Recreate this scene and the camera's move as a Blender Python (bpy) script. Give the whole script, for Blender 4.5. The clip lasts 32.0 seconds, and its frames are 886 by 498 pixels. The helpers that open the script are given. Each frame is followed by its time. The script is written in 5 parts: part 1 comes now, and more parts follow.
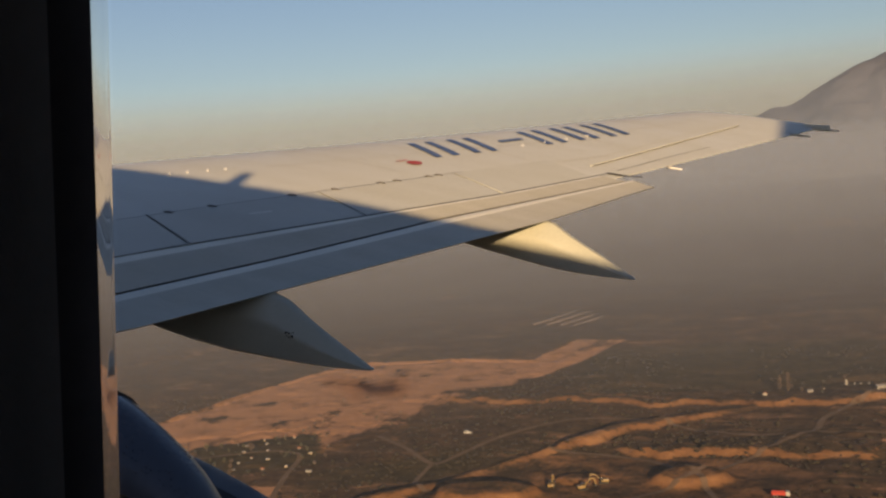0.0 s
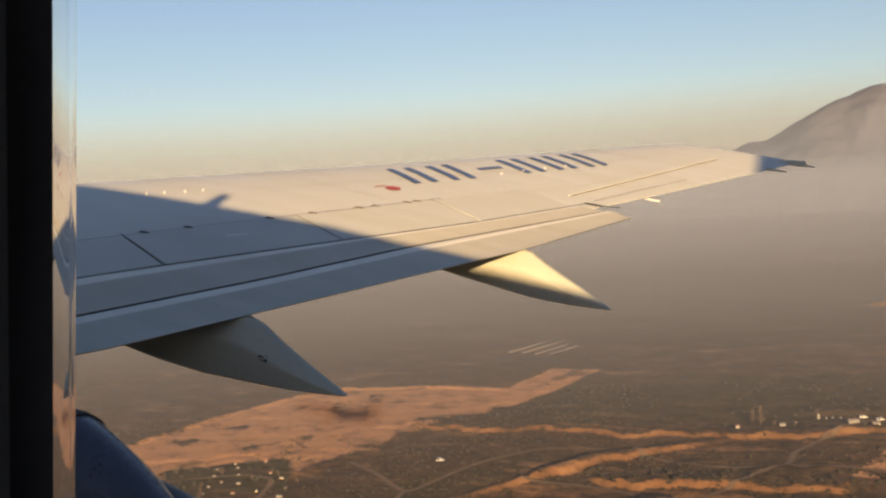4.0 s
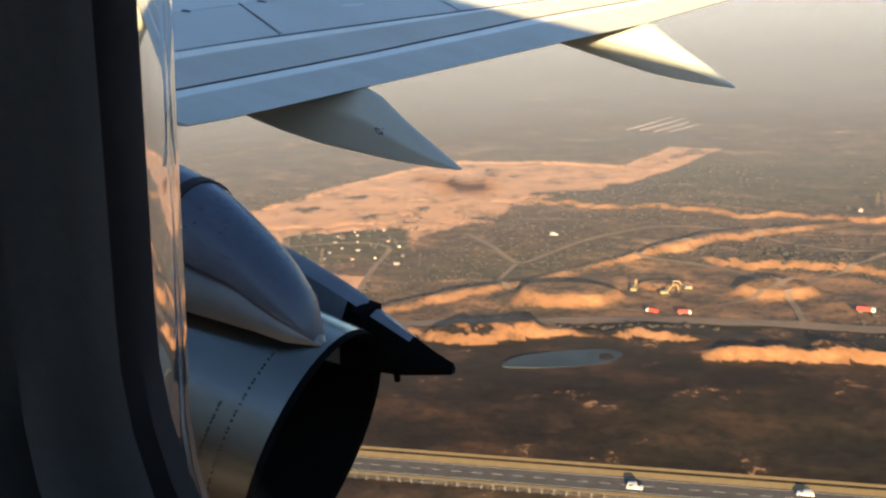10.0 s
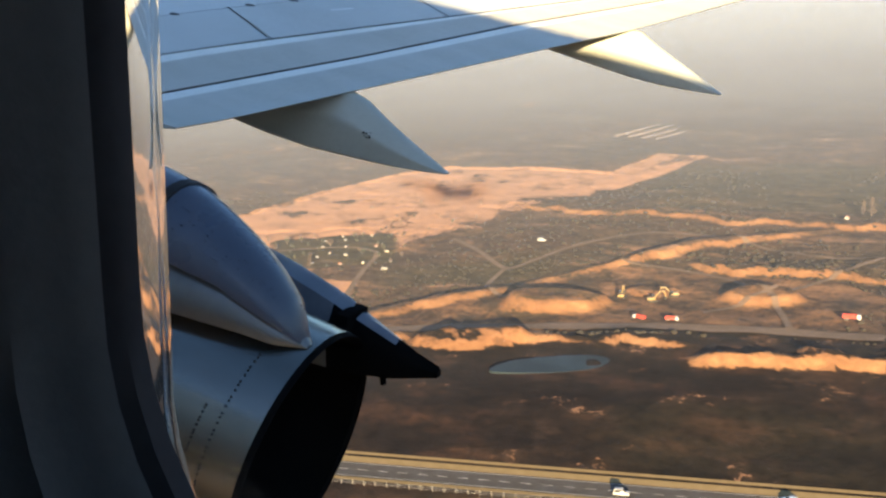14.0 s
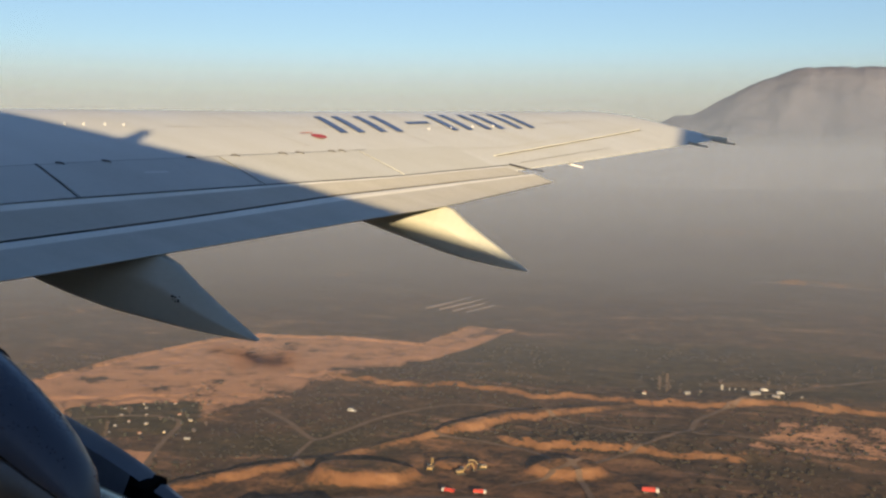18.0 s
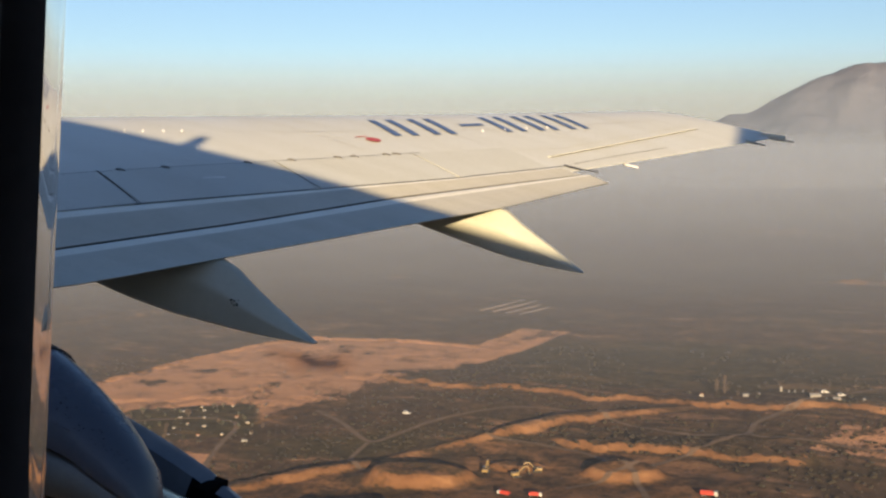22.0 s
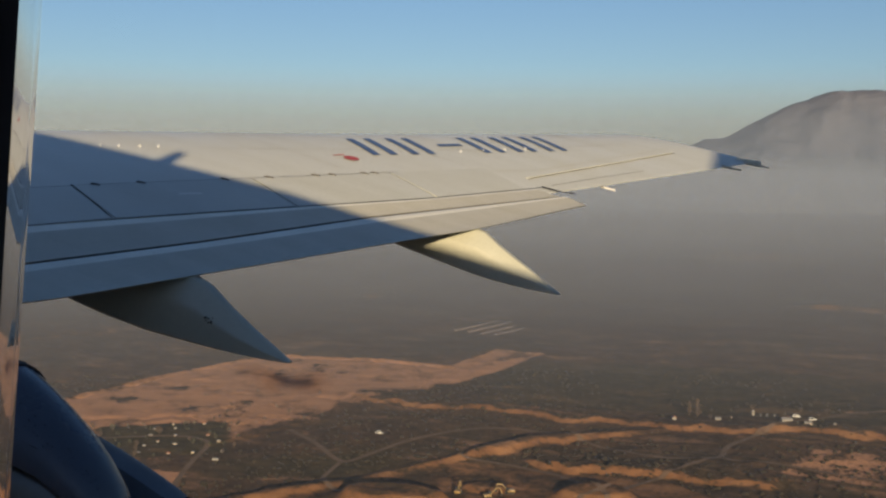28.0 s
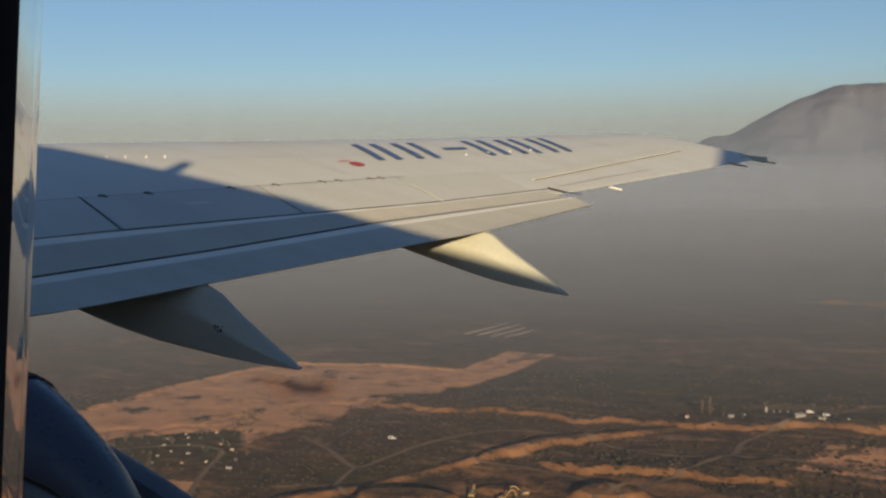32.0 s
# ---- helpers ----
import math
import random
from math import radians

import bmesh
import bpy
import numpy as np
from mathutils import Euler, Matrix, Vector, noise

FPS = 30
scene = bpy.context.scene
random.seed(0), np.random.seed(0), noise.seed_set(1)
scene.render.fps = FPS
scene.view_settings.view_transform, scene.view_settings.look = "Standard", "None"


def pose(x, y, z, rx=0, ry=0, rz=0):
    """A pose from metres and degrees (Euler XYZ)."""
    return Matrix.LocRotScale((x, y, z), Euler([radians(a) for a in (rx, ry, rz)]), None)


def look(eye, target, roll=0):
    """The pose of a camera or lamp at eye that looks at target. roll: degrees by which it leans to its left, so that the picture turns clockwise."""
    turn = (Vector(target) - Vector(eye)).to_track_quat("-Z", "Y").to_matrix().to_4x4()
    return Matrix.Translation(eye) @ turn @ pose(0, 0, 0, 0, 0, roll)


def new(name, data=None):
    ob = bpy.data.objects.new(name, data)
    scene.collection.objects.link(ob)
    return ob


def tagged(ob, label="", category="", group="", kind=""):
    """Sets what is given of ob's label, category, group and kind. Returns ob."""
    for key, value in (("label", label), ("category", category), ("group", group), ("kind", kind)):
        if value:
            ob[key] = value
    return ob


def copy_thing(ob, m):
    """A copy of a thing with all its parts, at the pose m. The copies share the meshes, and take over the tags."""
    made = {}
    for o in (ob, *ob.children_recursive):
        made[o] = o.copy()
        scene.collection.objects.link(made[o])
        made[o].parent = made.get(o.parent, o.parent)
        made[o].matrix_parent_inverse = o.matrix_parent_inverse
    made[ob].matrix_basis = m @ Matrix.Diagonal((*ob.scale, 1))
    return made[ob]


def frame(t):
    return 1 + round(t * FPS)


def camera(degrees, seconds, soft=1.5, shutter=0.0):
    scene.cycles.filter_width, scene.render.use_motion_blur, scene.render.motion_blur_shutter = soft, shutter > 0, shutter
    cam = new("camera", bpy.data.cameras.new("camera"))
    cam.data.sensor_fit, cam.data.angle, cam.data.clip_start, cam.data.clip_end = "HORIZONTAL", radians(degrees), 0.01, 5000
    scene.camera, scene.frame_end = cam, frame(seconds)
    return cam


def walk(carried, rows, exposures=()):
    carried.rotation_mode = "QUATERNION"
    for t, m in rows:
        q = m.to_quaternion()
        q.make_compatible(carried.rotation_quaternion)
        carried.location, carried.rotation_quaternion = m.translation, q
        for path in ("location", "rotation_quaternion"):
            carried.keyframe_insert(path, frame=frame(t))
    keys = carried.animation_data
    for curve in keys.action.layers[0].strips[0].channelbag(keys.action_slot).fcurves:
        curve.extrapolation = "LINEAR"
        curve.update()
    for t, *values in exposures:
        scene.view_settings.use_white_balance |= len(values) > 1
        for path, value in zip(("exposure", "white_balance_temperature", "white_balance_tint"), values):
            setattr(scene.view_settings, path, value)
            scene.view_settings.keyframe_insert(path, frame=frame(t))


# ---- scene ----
H = 140.0            # eye height above the plain
cam = camera(46.0, 32.0, soft=2.4)
EYE = Vector((0.0, 0.0, H))
walk(cam, [
    (0.0, pose(-0.0115, -0.0082, H + 0.0012, 85.51, 4.95, 26.51)),
    (0.5, pose(-0.0089, -0.0087, H + 0.0012, 86.18, 4.62, 25.52)),
    (1.0, pose(-0.0055, -0.0090, H + 0.0019, 86.01, 4.21, 25.38)),
    (1.5, pose(-0.0019, -0.0104, H + 0.0018, 85.92, 4.06, 25.28)),
    (2.0, pose(0.0019, -0.0107, H + 0.0009, 86.43, 4.19, 25.41)),
    (2.5, pose(-0.0005, -0.0099, H + 0.0008, 86.51, 3.92, 25.67)),
    (3.0, pose(-0.0059, -0.0045, H + 0.0010, 86.59, 3.70, 25.35)),
    (3.5, pose(-0.0107, -0.0004, H + 0.0011, 86.95, 3.56, 25.30)),
    (5.5, pose(-0.0328, 0.0174, H + 0.0026, 86.29, 3.91, 25.54)),
    (6.0, pose(-0.0334, 0.0209, H + 0.0033, 86.21, 3.80, 25.50)),
    (6.5, pose(-0.0334, 0.0202, H + 0.0024, 86.32, 3.20, 25.03)),
    (7.0, pose(-0.0341, 0.0173, H + 0.0020, 86.60, 3.25, 25.18)),
    (7.5, pose(-0.0360, 0.0086, H + 0.0017, 87.72, 2.62, 25.87)),
    (8.0, pose(-0.0240, 0.0113, H + 0.0009, 84.19, 3.46, 28.93)),
    (8.5, pose(-0.0191, 0.0083, H + 0.0003, 81.27, 4.31, 31.87)),
    (9.0, pose(-0.0112, 0.0089, H + 0.0004, 75.61, 3.72, 32.51)),
    (9.5, pose(-0.0127, 0.0104, H + 0.0016, 74.01, 3.57, 32.52)),
    (10.0, pose(-0.0132, 0.0129, H + 0.0026, 74.93, 3.43, 31.80)),
    (10.5, pose(-0.0113, 0.0074, H + 0.0007, 74.99, 3.27, 31.32)),
    (11.0, pose(-0.0102, 0.0091, H + 0.0013, 74.89, 2.89, 31.49)),
    (11.5, pose(-0.0100, 0.0074, H + 0.0010, 75.22, 3.15, 31.43)),
    (12.0, pose(-0.0047, 0.0091, H + 0.0014, 75.12, 2.84, 31.48)),
    (12.5, pose(-0.0048, 0.0047, H + 0.0009, 75.26, 2.96, 31.33)),
    (13.0, pose(-0.0022, 0.0035, H + 0.0011, 74.98, 3.36, 31.31)),
    (13.5, pose(-0.0007, 0.0004, H + 0.0021, 75.04, 3.23, 31.25)),
    (14.0, pose(0.0040, -0.0027, H + 0.0019, 75.18, 2.94, 31.24)),
    (14.5, pose(0.0055, -0.0026, H + 0.0018, 75.45, 2.80, 31.38)),
    (16.5, pose(0.0084, -0.0125, H + 0.0007, 75.70, 2.83, 31.01)),
    (17.0, pose(0.0101, -0.0106, H + 0.0014, 76.59, 1.01, 28.66)),
    (17.5, pose(0.0138, -0.0042, H + 0.0025, 81.00, -0.12, 25.00)),
    (18.0, pose(0.0085, -0.0101, H - 0.0001, 84.25, -0.37, 21.41)),
    (18.5, pose(0.0076, -0.0127, H - 0.0012, 83.75, -0.07, 22.53)),
    (19.0, pose(0.0109, -0.0124, H - 0.0024, 83.70, 0.16, 22.96)),
    (19.5, pose(0.0110, -0.0109, H - 0.0015, 83.49, 0.37, 23.87)),
    (20.0, pose(0.0080, -0.0101, H - 0.0010, 83.46, 0.38, 23.65)),
    (20.5, pose(0.0072, -0.0081, H - 0.0009, 83.31, 0.35, 24.18)),
    (21.0, pose(0.0014, -0.0116, H - 0.0009, 83.58, 0.36, 24.18)),
    (21.5, pose(-0.0027, -0.0108, H - 0.0006, 84.01, 0.03, 24.49)),
    (22.0, pose(-0.0071, -0.0106, H - 0.0012, 84.38, 0.40, 24.27)),
    (22.5, pose(-0.0083, -0.0041, H - 0.0009, 84.86, 0.28, 24.28)),
    (23.0, pose(-0.0120, -0.0036, H - 0.0012, 84.71, 0.18, 24.25)),
    (23.5, pose(-0.0116, -0.0023, H - 0.0015, 84.20, 0.13, 24.78)),
    (24.0, pose(-0.0122, -0.0022, H - 0.0019, 84.33, 0.42, 24.92)),
    (24.5, pose(-0.0150, 0.0007, H - 0.0008, 85.26, 0.09, 23.68)),
    (25.0, pose(-0.0180, 0.0016, H - 0.0023, 86.67, 0.37, 22.41)),
    (25.5, pose(-0.0205, 0.0009, H - 0.0012, 86.50, 0.20, 22.45)),
    (27.5, pose(-0.0236, 0.0103, H - 0.0022, 87.15, 0.22, 22.54)),
    (28.0, pose(-0.0267, 0.0103, H - 0.0021, 85.47, -0.54, 23.01)),
    (28.5, pose(-0.0284, 0.0111, H - 0.0021, 84.69, -0.24, 23.20)),
    (29.0, pose(-0.0312, 0.0119, H - 0.0009, 85.06, 0.07, 23.64)),
    (29.5, pose(-0.0310, 0.0103, H - 0.0009, 85.23, -0.02, 23.82)),
    (30.0, pose(-0.0269, 0.0085, H - 0.0013, 85.28, 0.11, 23.71)),
    (30.5, pose(-0.0270, 0.0048, H - 0.0015, 85.69, -0.05, 24.06)),
    (31.0, pose(-0.0242, 0.0028, H - 0.0018, 85.39, -0.13, 24.65)),
    (31.5, pose(-0.0223, 0.0028, H - 0.0012, 86.00, 0.53, 24.00)),
    (32.0, pose(-0.0173, 0.0023, H - 0.0026, 85.67, 0.84, 23.36)),
], exposures=[(0.0, 0.6, 7180, 24), (1.0, 0.8, 7280, 24), (2.0, 1.05, 7370, 24), (3.5, 1.1, 7470, 24), (7.4, 1.0, 7760, 22), (8.2, 0.55, 7280, 18), (9.0, 1.8, 6760, 14), (11.0, 2.4, 6370, 13), (14.5, 2.45, 6220, 12), (16.5, 2.45, 5980, 8), (17.0, 2.4, 5740, 8), (18.0, 1.12, 6210, 17), (20.0, 1.3, 6210, 17), (22.0, 1.25, 6300, 18), (24.2, 1.25, 6300, 18), (25.2, 0.65, 5890, 15), (28.0, 0.6, 5980, 15), (32.0, 0.6, 6030, 15)])

# ---- light ----
PITCH = 9.0                                   # the climbing aircraft's nose-up attitude
SUN_WAY = Matrix.Rotation(radians(PITCH), 3, "Y") @ Vector((-0.465, 0.842, -0.281)).normalized()
sun_el = math.asin(-SUN_WAY.z)
world = bpy.data.worlds.new("sky")
scene.world = world
world.use_nodes = True
wn = world.node_tree.nodes
sky = wn.new("ShaderNodeTexSky")
sky.sky_type, sky.sun_disc = "NISHITA", False
sky.sun_elevation = sun_el
sky.sun_rotation = math.atan2(-SUN_WAY.x, -SUN_WAY.y)
sky.altitude, sky.air_density, sky.dust_density, sky.ozone_density = 300, 1.0, 0.9, 2.6
wn["Background"].inputs["Strength"].default_value = 0.064
world.node_tree.links.new(sky.outputs[0], wn["Background"].inputs["Color"])
sun = new("sun", bpy.data.lights.new("sun", "SUN"))
sun.data.energy, sun.data.angle, sun.data.color = 5.4, radians(0.53), (1.0, 0.74, 0.395)
sun.matrix_world = look((0, 0, 900), Vector((0, 0, 900)) + SUN_WAY)


# ---- materials ----
def tree_of(name):
    m = bpy.data.materials.new(name)
    m.use_nodes = True
    nt = m.node_tree
    return m, nt, nt.nodes["Principled BSDF"]


def noise_node(nt, scale, detail=4.0, rough=0.55, coords="Object", stretch=(1, 1, 1)):
    tc, mp, nz = nt.nodes.new("ShaderNodeTexCoord"), nt.nodes.new("ShaderNodeMapping"), nt.nodes.new("ShaderNodeTexNoise")
    mp.inputs["Scale"].default_value = stretch
    nz.inputs["Scale"].default_value, nz.inputs["Detail"].default_value, nz.inputs["Roughness"].default_value = scale, detail, rough
    nt.links.new(tc.outputs[coords], mp.inputs[0])
    nt.links.new(mp.outputs[0], nz.inputs["Vector"])
    return nz.outputs["Fac"]


def ramp(nt, fac, stops):
    r = nt.nodes.new("ShaderNodeValToRGB")
    while len(r.color_ramp.elements) < len(stops):
        r.color_ramp.elements.new(0.5)
    for e, (p, c) in zip(r.color_ramp.elements, stops):
        e.position, e.color = p, (*c, 1) if len(c) == 3 else c
    nt.links.new(fac, r.inputs[0])
    return r.outputs["Color"]


def mixed(nt, fac, a, b, kind="MIX"):
    n = nt.nodes.new("ShaderNodeMix")
    n.data_type, n.blend_type = "RGBA", kind
    for sock, v in ((n.inputs["Factor"], fac), (n.inputs["A"], a), (n.inputs["B"], b)):
        if isinstance(v, bpy.types.NodeSocket):
            nt.links.new(v, sock)
        elif isinstance(v, tuple):
            sock.default_value = (*v, 1)
        else:
            sock.default_value = v
    return n.outputs["Result"]


def maths(nt, op, a, b=0.0, clamp=False):
    n = nt.nodes.new("ShaderNodeMath")
    n.operation, n.use_clamp = op, clamp
    for i, v in enumerate((a, b)):
        if isinstance(v, bpy.types.NodeSocket):
            nt.links.new(v, n.inputs[i])
        else:
            n.inputs[i].default_value = v
    return n.outputs[0]


def bump(nt, bsdf, height, strength, distance):
    b = nt.nodes.new("ShaderNodeBump")
    b.inputs["Strength"].default_value, b.inputs["Distance"].default_value = strength, distance
    nt.links.new(height, b.inputs["Height"])
    nt.links.new(b.outputs[0], bsdf.inputs["Normal"])


def surface(name, base, dark, rough=0.5, metal=0.0, scale=3.0, fine=40.0, spread=0.5, relief=0.0, stretch=(1, 1, 1), spec=0.5):
    """A paint, metal or plastic with broad stains and fine grain."""
    m, nt, b = tree_of(name)
    broad, grain = noise_node(nt, scale, 5.0, stretch=stretch), noise_node(nt, fine, 3.0)
    fac = ramp(nt, broad, [(0.5 - spread / 2, (0, 0, 0)), (0.5 + spread / 2, (1, 1, 1))])
    col = mixed(nt, fac, dark, base)
    col = mixed(nt, 0.12, col, ramp(nt, grain, [(0.3, (0.35, 0.35, 0.35)), (0.7, (1, 1, 1))]), "MULTIPLY")
    nt.links.new(col, b.inputs["Base Color"])
    nt.links.new(ramp(nt, broad, [(0.3, (rough * 1.2,) * 3), (0.7, (rough * 0.85,) * 3)]), b.inputs["Roughness"])
    b.inputs["Metallic"].default_value = metal
    b.inputs["Specular IOR Level"].default_value = spec
    if relief:
        bump(nt, b, grain, 0.4, relief)
    return m


M_WING = surface("wing_grey_paint", (0.525, 0.545, 0.51), (0.455, 0.472, 0.44), 0.36, 0.0, 1.3, 30, 0.7, stretch=(0.5, 2, 1))
M_PANEL = surface("spoiler_grey_paint", (0.485, 0.505, 0.47), (0.425, 0.442, 0.41), 0.40, 0.0, 1.6, 30, 0.7, stretch=(0.5, 2, 1))
# light on the curve put into the colour: noses paler, panels behind them darker
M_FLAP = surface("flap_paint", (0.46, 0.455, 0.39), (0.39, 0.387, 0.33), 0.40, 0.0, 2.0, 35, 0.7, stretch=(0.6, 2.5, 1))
M_FLAP_NOSE = surface("flap_lit_nose", (0.82, 0.82, 0.73), (0.64, 0.64, 0.57), 0.45, 0.0, 2.5, 30, 0.6)
M_FAIR = surface("fairing_paint", (0.42, 0.43, 0.36), (0.34, 0.35, 0.295), 0.36, 0.0, 2.2, 40, 0.7)
M_DARK = surface("gap_black", (0.02, 0.02, 0.022), (0.012, 0.012, 0.012), 0.8)
M_BLUE = surface("registration_blue", (0.06, 0.105, 0.23), (0.05, 0.085, 0.19), 0.4, 0.0, 5)
M_RED = surface("marking_red", (0.40, 0.06, 0.05), (0.30, 0.05, 0.04), 0.45, 0.0, 6)
M_GREYBLUE = surface("reverser_grey_paint", (0.17, 0.19, 0.22), (0.11, 0.125, 0.15), 0.4, 0.2, 3.0)
M_NAVY = surface("nacelle_blue_paint", (0.072, 0.088, 0.122), (0.048, 0.059, 0.085), 0.28, 0.0, 3.0, 60, 0.7)
M_METAL = surface("tailpipe_bare_metal", (0.26, 0.26, 0.235), (0.15, 0.15, 0.135), 0.22, 0.95, 2.0, 50, 0.7, stretch=(0.5, 3, 3))
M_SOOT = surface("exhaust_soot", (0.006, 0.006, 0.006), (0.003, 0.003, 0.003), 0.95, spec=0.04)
M_SKIN = surface("fuselage_white_paint", (0.75, 0.76, 0.77), (0.66, 0.67, 0.68), 0.35, 0.0, 0.8, 30)
M_LINING = surface("cabin_lining_plastic", (0.22, 0.195, 0.18), (0.16, 0.145, 0.135), 0.85, 0.0, 12, 180, 0.6, 0.0006)
M_SHADE = surface("window_seal_rubber", (0.10, 0.087, 0.085), (0.07, 0.06, 0.06), 0.95, 0.0, 20, 200)
M_SHADE.node_tree.nodes["Principled BSDF"].inputs["Specular IOR Level"].default_value = 0.04
M_REVEAL = surface("window_reveal_metal", (0.84, 0.83, 0.81), (0.68, 0.67, 0.65), 0.05, 0.88, 14, 90, 0.6)


def glass_material():
    m, nt, b = tree_of("window_pane_glass")
    out = nt.nodes["Material Output"]
    clear, gloss, mix = nt.nodes.new("ShaderNodeBsdfTransparent"), nt.nodes.new("ShaderNodeBsdfGlossy"), nt.nodes.new("ShaderNodeMixShader")
    clear.inputs[0].default_value = (0.97, 0.975, 0.97, 1)
    gloss.inputs["Roughness"].default_value = 0.06
    smear = ramp(nt, noise_node(nt, 9.0, 3.0, stretch=(1, 1, 0.4)), [(0.5, (0.008,) * 3), (0.85, (0.020,) * 3)])
    nt.links.new(smear, mix.inputs[0])
    nt.links.new(clear.outputs[0], mix.inputs[1])
    nt.links.new(gloss.outputs[0], mix.inputs[2])
    nt.links.new(mix.outputs[0], out.inputs[0])
    return m


M_GLASS = glass_material()


# ---- mesh helpers ----
def link_mesh(name, bm, mat, smooth=True):
    me = bpy.data.meshes.new(name)
    bmesh.ops.recalc_face_normals(bm, faces=bm.faces)
    bm.to_mesh(me)
    bm.free()
    for m in (mat if isinstance(mat, (list, tuple)) else [mat]):
        me.materials.append(m)
    if smooth:
        me.shade_smooth()
        me.set_sharp_from_angle(angle=radians(38))
    return new(name, me)


def part(name, bm, mat, parent, label="", smooth=True):
    ob = link_mesh(name, bm, mat, smooth)
    ob.parent = parent
    if label:
        tagged(ob, label)
    return ob


def loft(rings, closed=True, caps=True, bm=None):
    bm = bm or bmesh.new()
    vs = [[bm.verts.new(p) for p in r] for r in rings]
    n = len(rings[0])
    for a, b in zip(vs, vs[1:]):
        for i in range(n if closed else n - 1):
            j = (i + 1) % n
            bm.faces.new((a[i], a[j], b[j], b[i]))
    if caps and closed:
        bm.faces.new(vs[0][::-1])
        bm.faces.new(vs[-1])
    return bm


def box(x0, x1, y0, y1, z0, z1, bevel=0.0, bm=None):
    bm = bm or bmesh.new()
    made = bmesh.ops.create_cube(bm, size=1.0)["verts"]
    bmesh.ops.scale(bm, vec=(x1 - x0, y1 - y0, z1 - z0), verts=made)
    bmesh.ops.translate(bm, vec=((x0 + x1) / 2, (y0 + y1) / 2, (z0 + z1) / 2), verts=made)
    if bevel:
        edges = {e for v in made for e in v.link_edges}
        bmesh.ops.bevel(bm, geom=list(edges), offset=bevel, segments=2, affect="EDGES", profile=0.6)
    return bm


def lerp(table, x):
    return float(np.interp(x, [p[0] for p in table], [p[1] for p in table]))


# ---- the aircraft: x aft, y starboard, z up, origin on the fuselage axis at the passenger's seat row ----
SEAT = Vector((0.0, 1.58, 0.45))
CRAFT = Matrix.Translation(EYE) @ Matrix.Rotation(radians(PITCH), 4, "Y") @ Matrix.Translation(-SEAT)
airliner = tagged(new("airliner"), "white and grey twin-jet airliner climbing with flaps partly out", "aircraft")
airliner.matrix_world = CRAFT

APEX, Z_ROOT, DIHEDRAL, INCIDENCE = -10.482, -1.140, 0.1135, 0.0338


def x_le(y):
    return APEX + 0.5228 * y - max(0.0, 4.6 - y) * 0.25


def x_te(y):
    return APEX + 4.8 + 0.297 * y + max(0.0, 4.9 - y) * 0.30


def half_thick(u):
    u = min(max(u, 0.0), 1.0)
    return 5 * (0.2969 * math.sqrt(u) - 0.126 * u - 0.3516 * u ** 2 + 0.2843 * u ** 3 - 0.1036 * u ** 4)


def z_line(x, y):
    return Z_ROOT + DIHEDRAL * (y - 1.9) + 0.008 * max(0.0, y - 10.4) ** 1.2 + INCIDENCE * (APEX + 4.8 + 0.297 * y - x)


def upper(x, y, lift=0.0):
    c = x_te(y) - x_le(y)
    return z_line(x, y) + 0.092 * c * half_thick((x - x_le(y)) / c) + lift


def lower(x, y):
    c = x_te(y) - x_le(y)
    return z_line(x, y) - 0.075 * c * half_thick((x - x_le(y)) / c)


def x_spoiler(y):
    """The rear edge of the fixed upper panels."""
    return lerp([(1.5, -5.66), (5.0, -4.70), (6.05, -4.385), (6.567, -4.187), (7.818, -3.685), (8.96, -3.22), (10.36, -2.735)], y)


def x_hinge(y):
    return lerp([(5.0, -5.35), (6.76, -4.75), (9.13, -3.79), (10.4, -3.30)], y)


FLAP_IN, FLAP_OUT = 5.19, 10.17


def wing_ring(y, n=22):
    lo, hi = x_le(y), x_te(y)
    if y < FLAP_OUT:
        hi = x_spoiler(y)
    us = [0.5 - 0.5 * math.cos(math.pi * i / n) for i in range(n + 1)]
    us = [u ** 1.35 for u in us]
    top = [(lo + (hi - lo) * u, y, upper(lo + (hi - lo) * u, y)) for u in us]
    gap = 0.0 if y < FLAP_OUT else 0.002
    bot = [(lo + (hi - lo) * u, y, min(lower(lo + (hi - lo) * u, y), upper(lo + (hi - lo) * u, y) - gap)) for u in us[1:-1]]
    end = top[-1]
    return top + [(end[0], y, end[2] - (0.03 if y < FLAP_OUT else 0.006))] + bot[::-1]


def skin_patch(corners, nu, nv, lift, bm=None):
    """A patch laid on the upper skin between four plan corners (x, y)."""
    a, b, c, d = [Vector(p) for p in corners]
    bm = bm or bmesh.new()
    grid = []
    for i in range(nu + 1):
        row = []
        for j in range(nv + 1):
            u, v = i / nu, j / nv
            p = a.lerp(b, u).lerp(d.lerp(c, u), v)
            row.append(bm.verts.new((p.x, p.y, upper(p.x, p.y, lift))))
        grid.append(row)
    for i in range(nu):
        for j in range(nv):
            bm.faces.new((grid[i][j], grid[i + 1][j], grid[i + 1][j + 1], grid[i][j + 1]))
    return bm


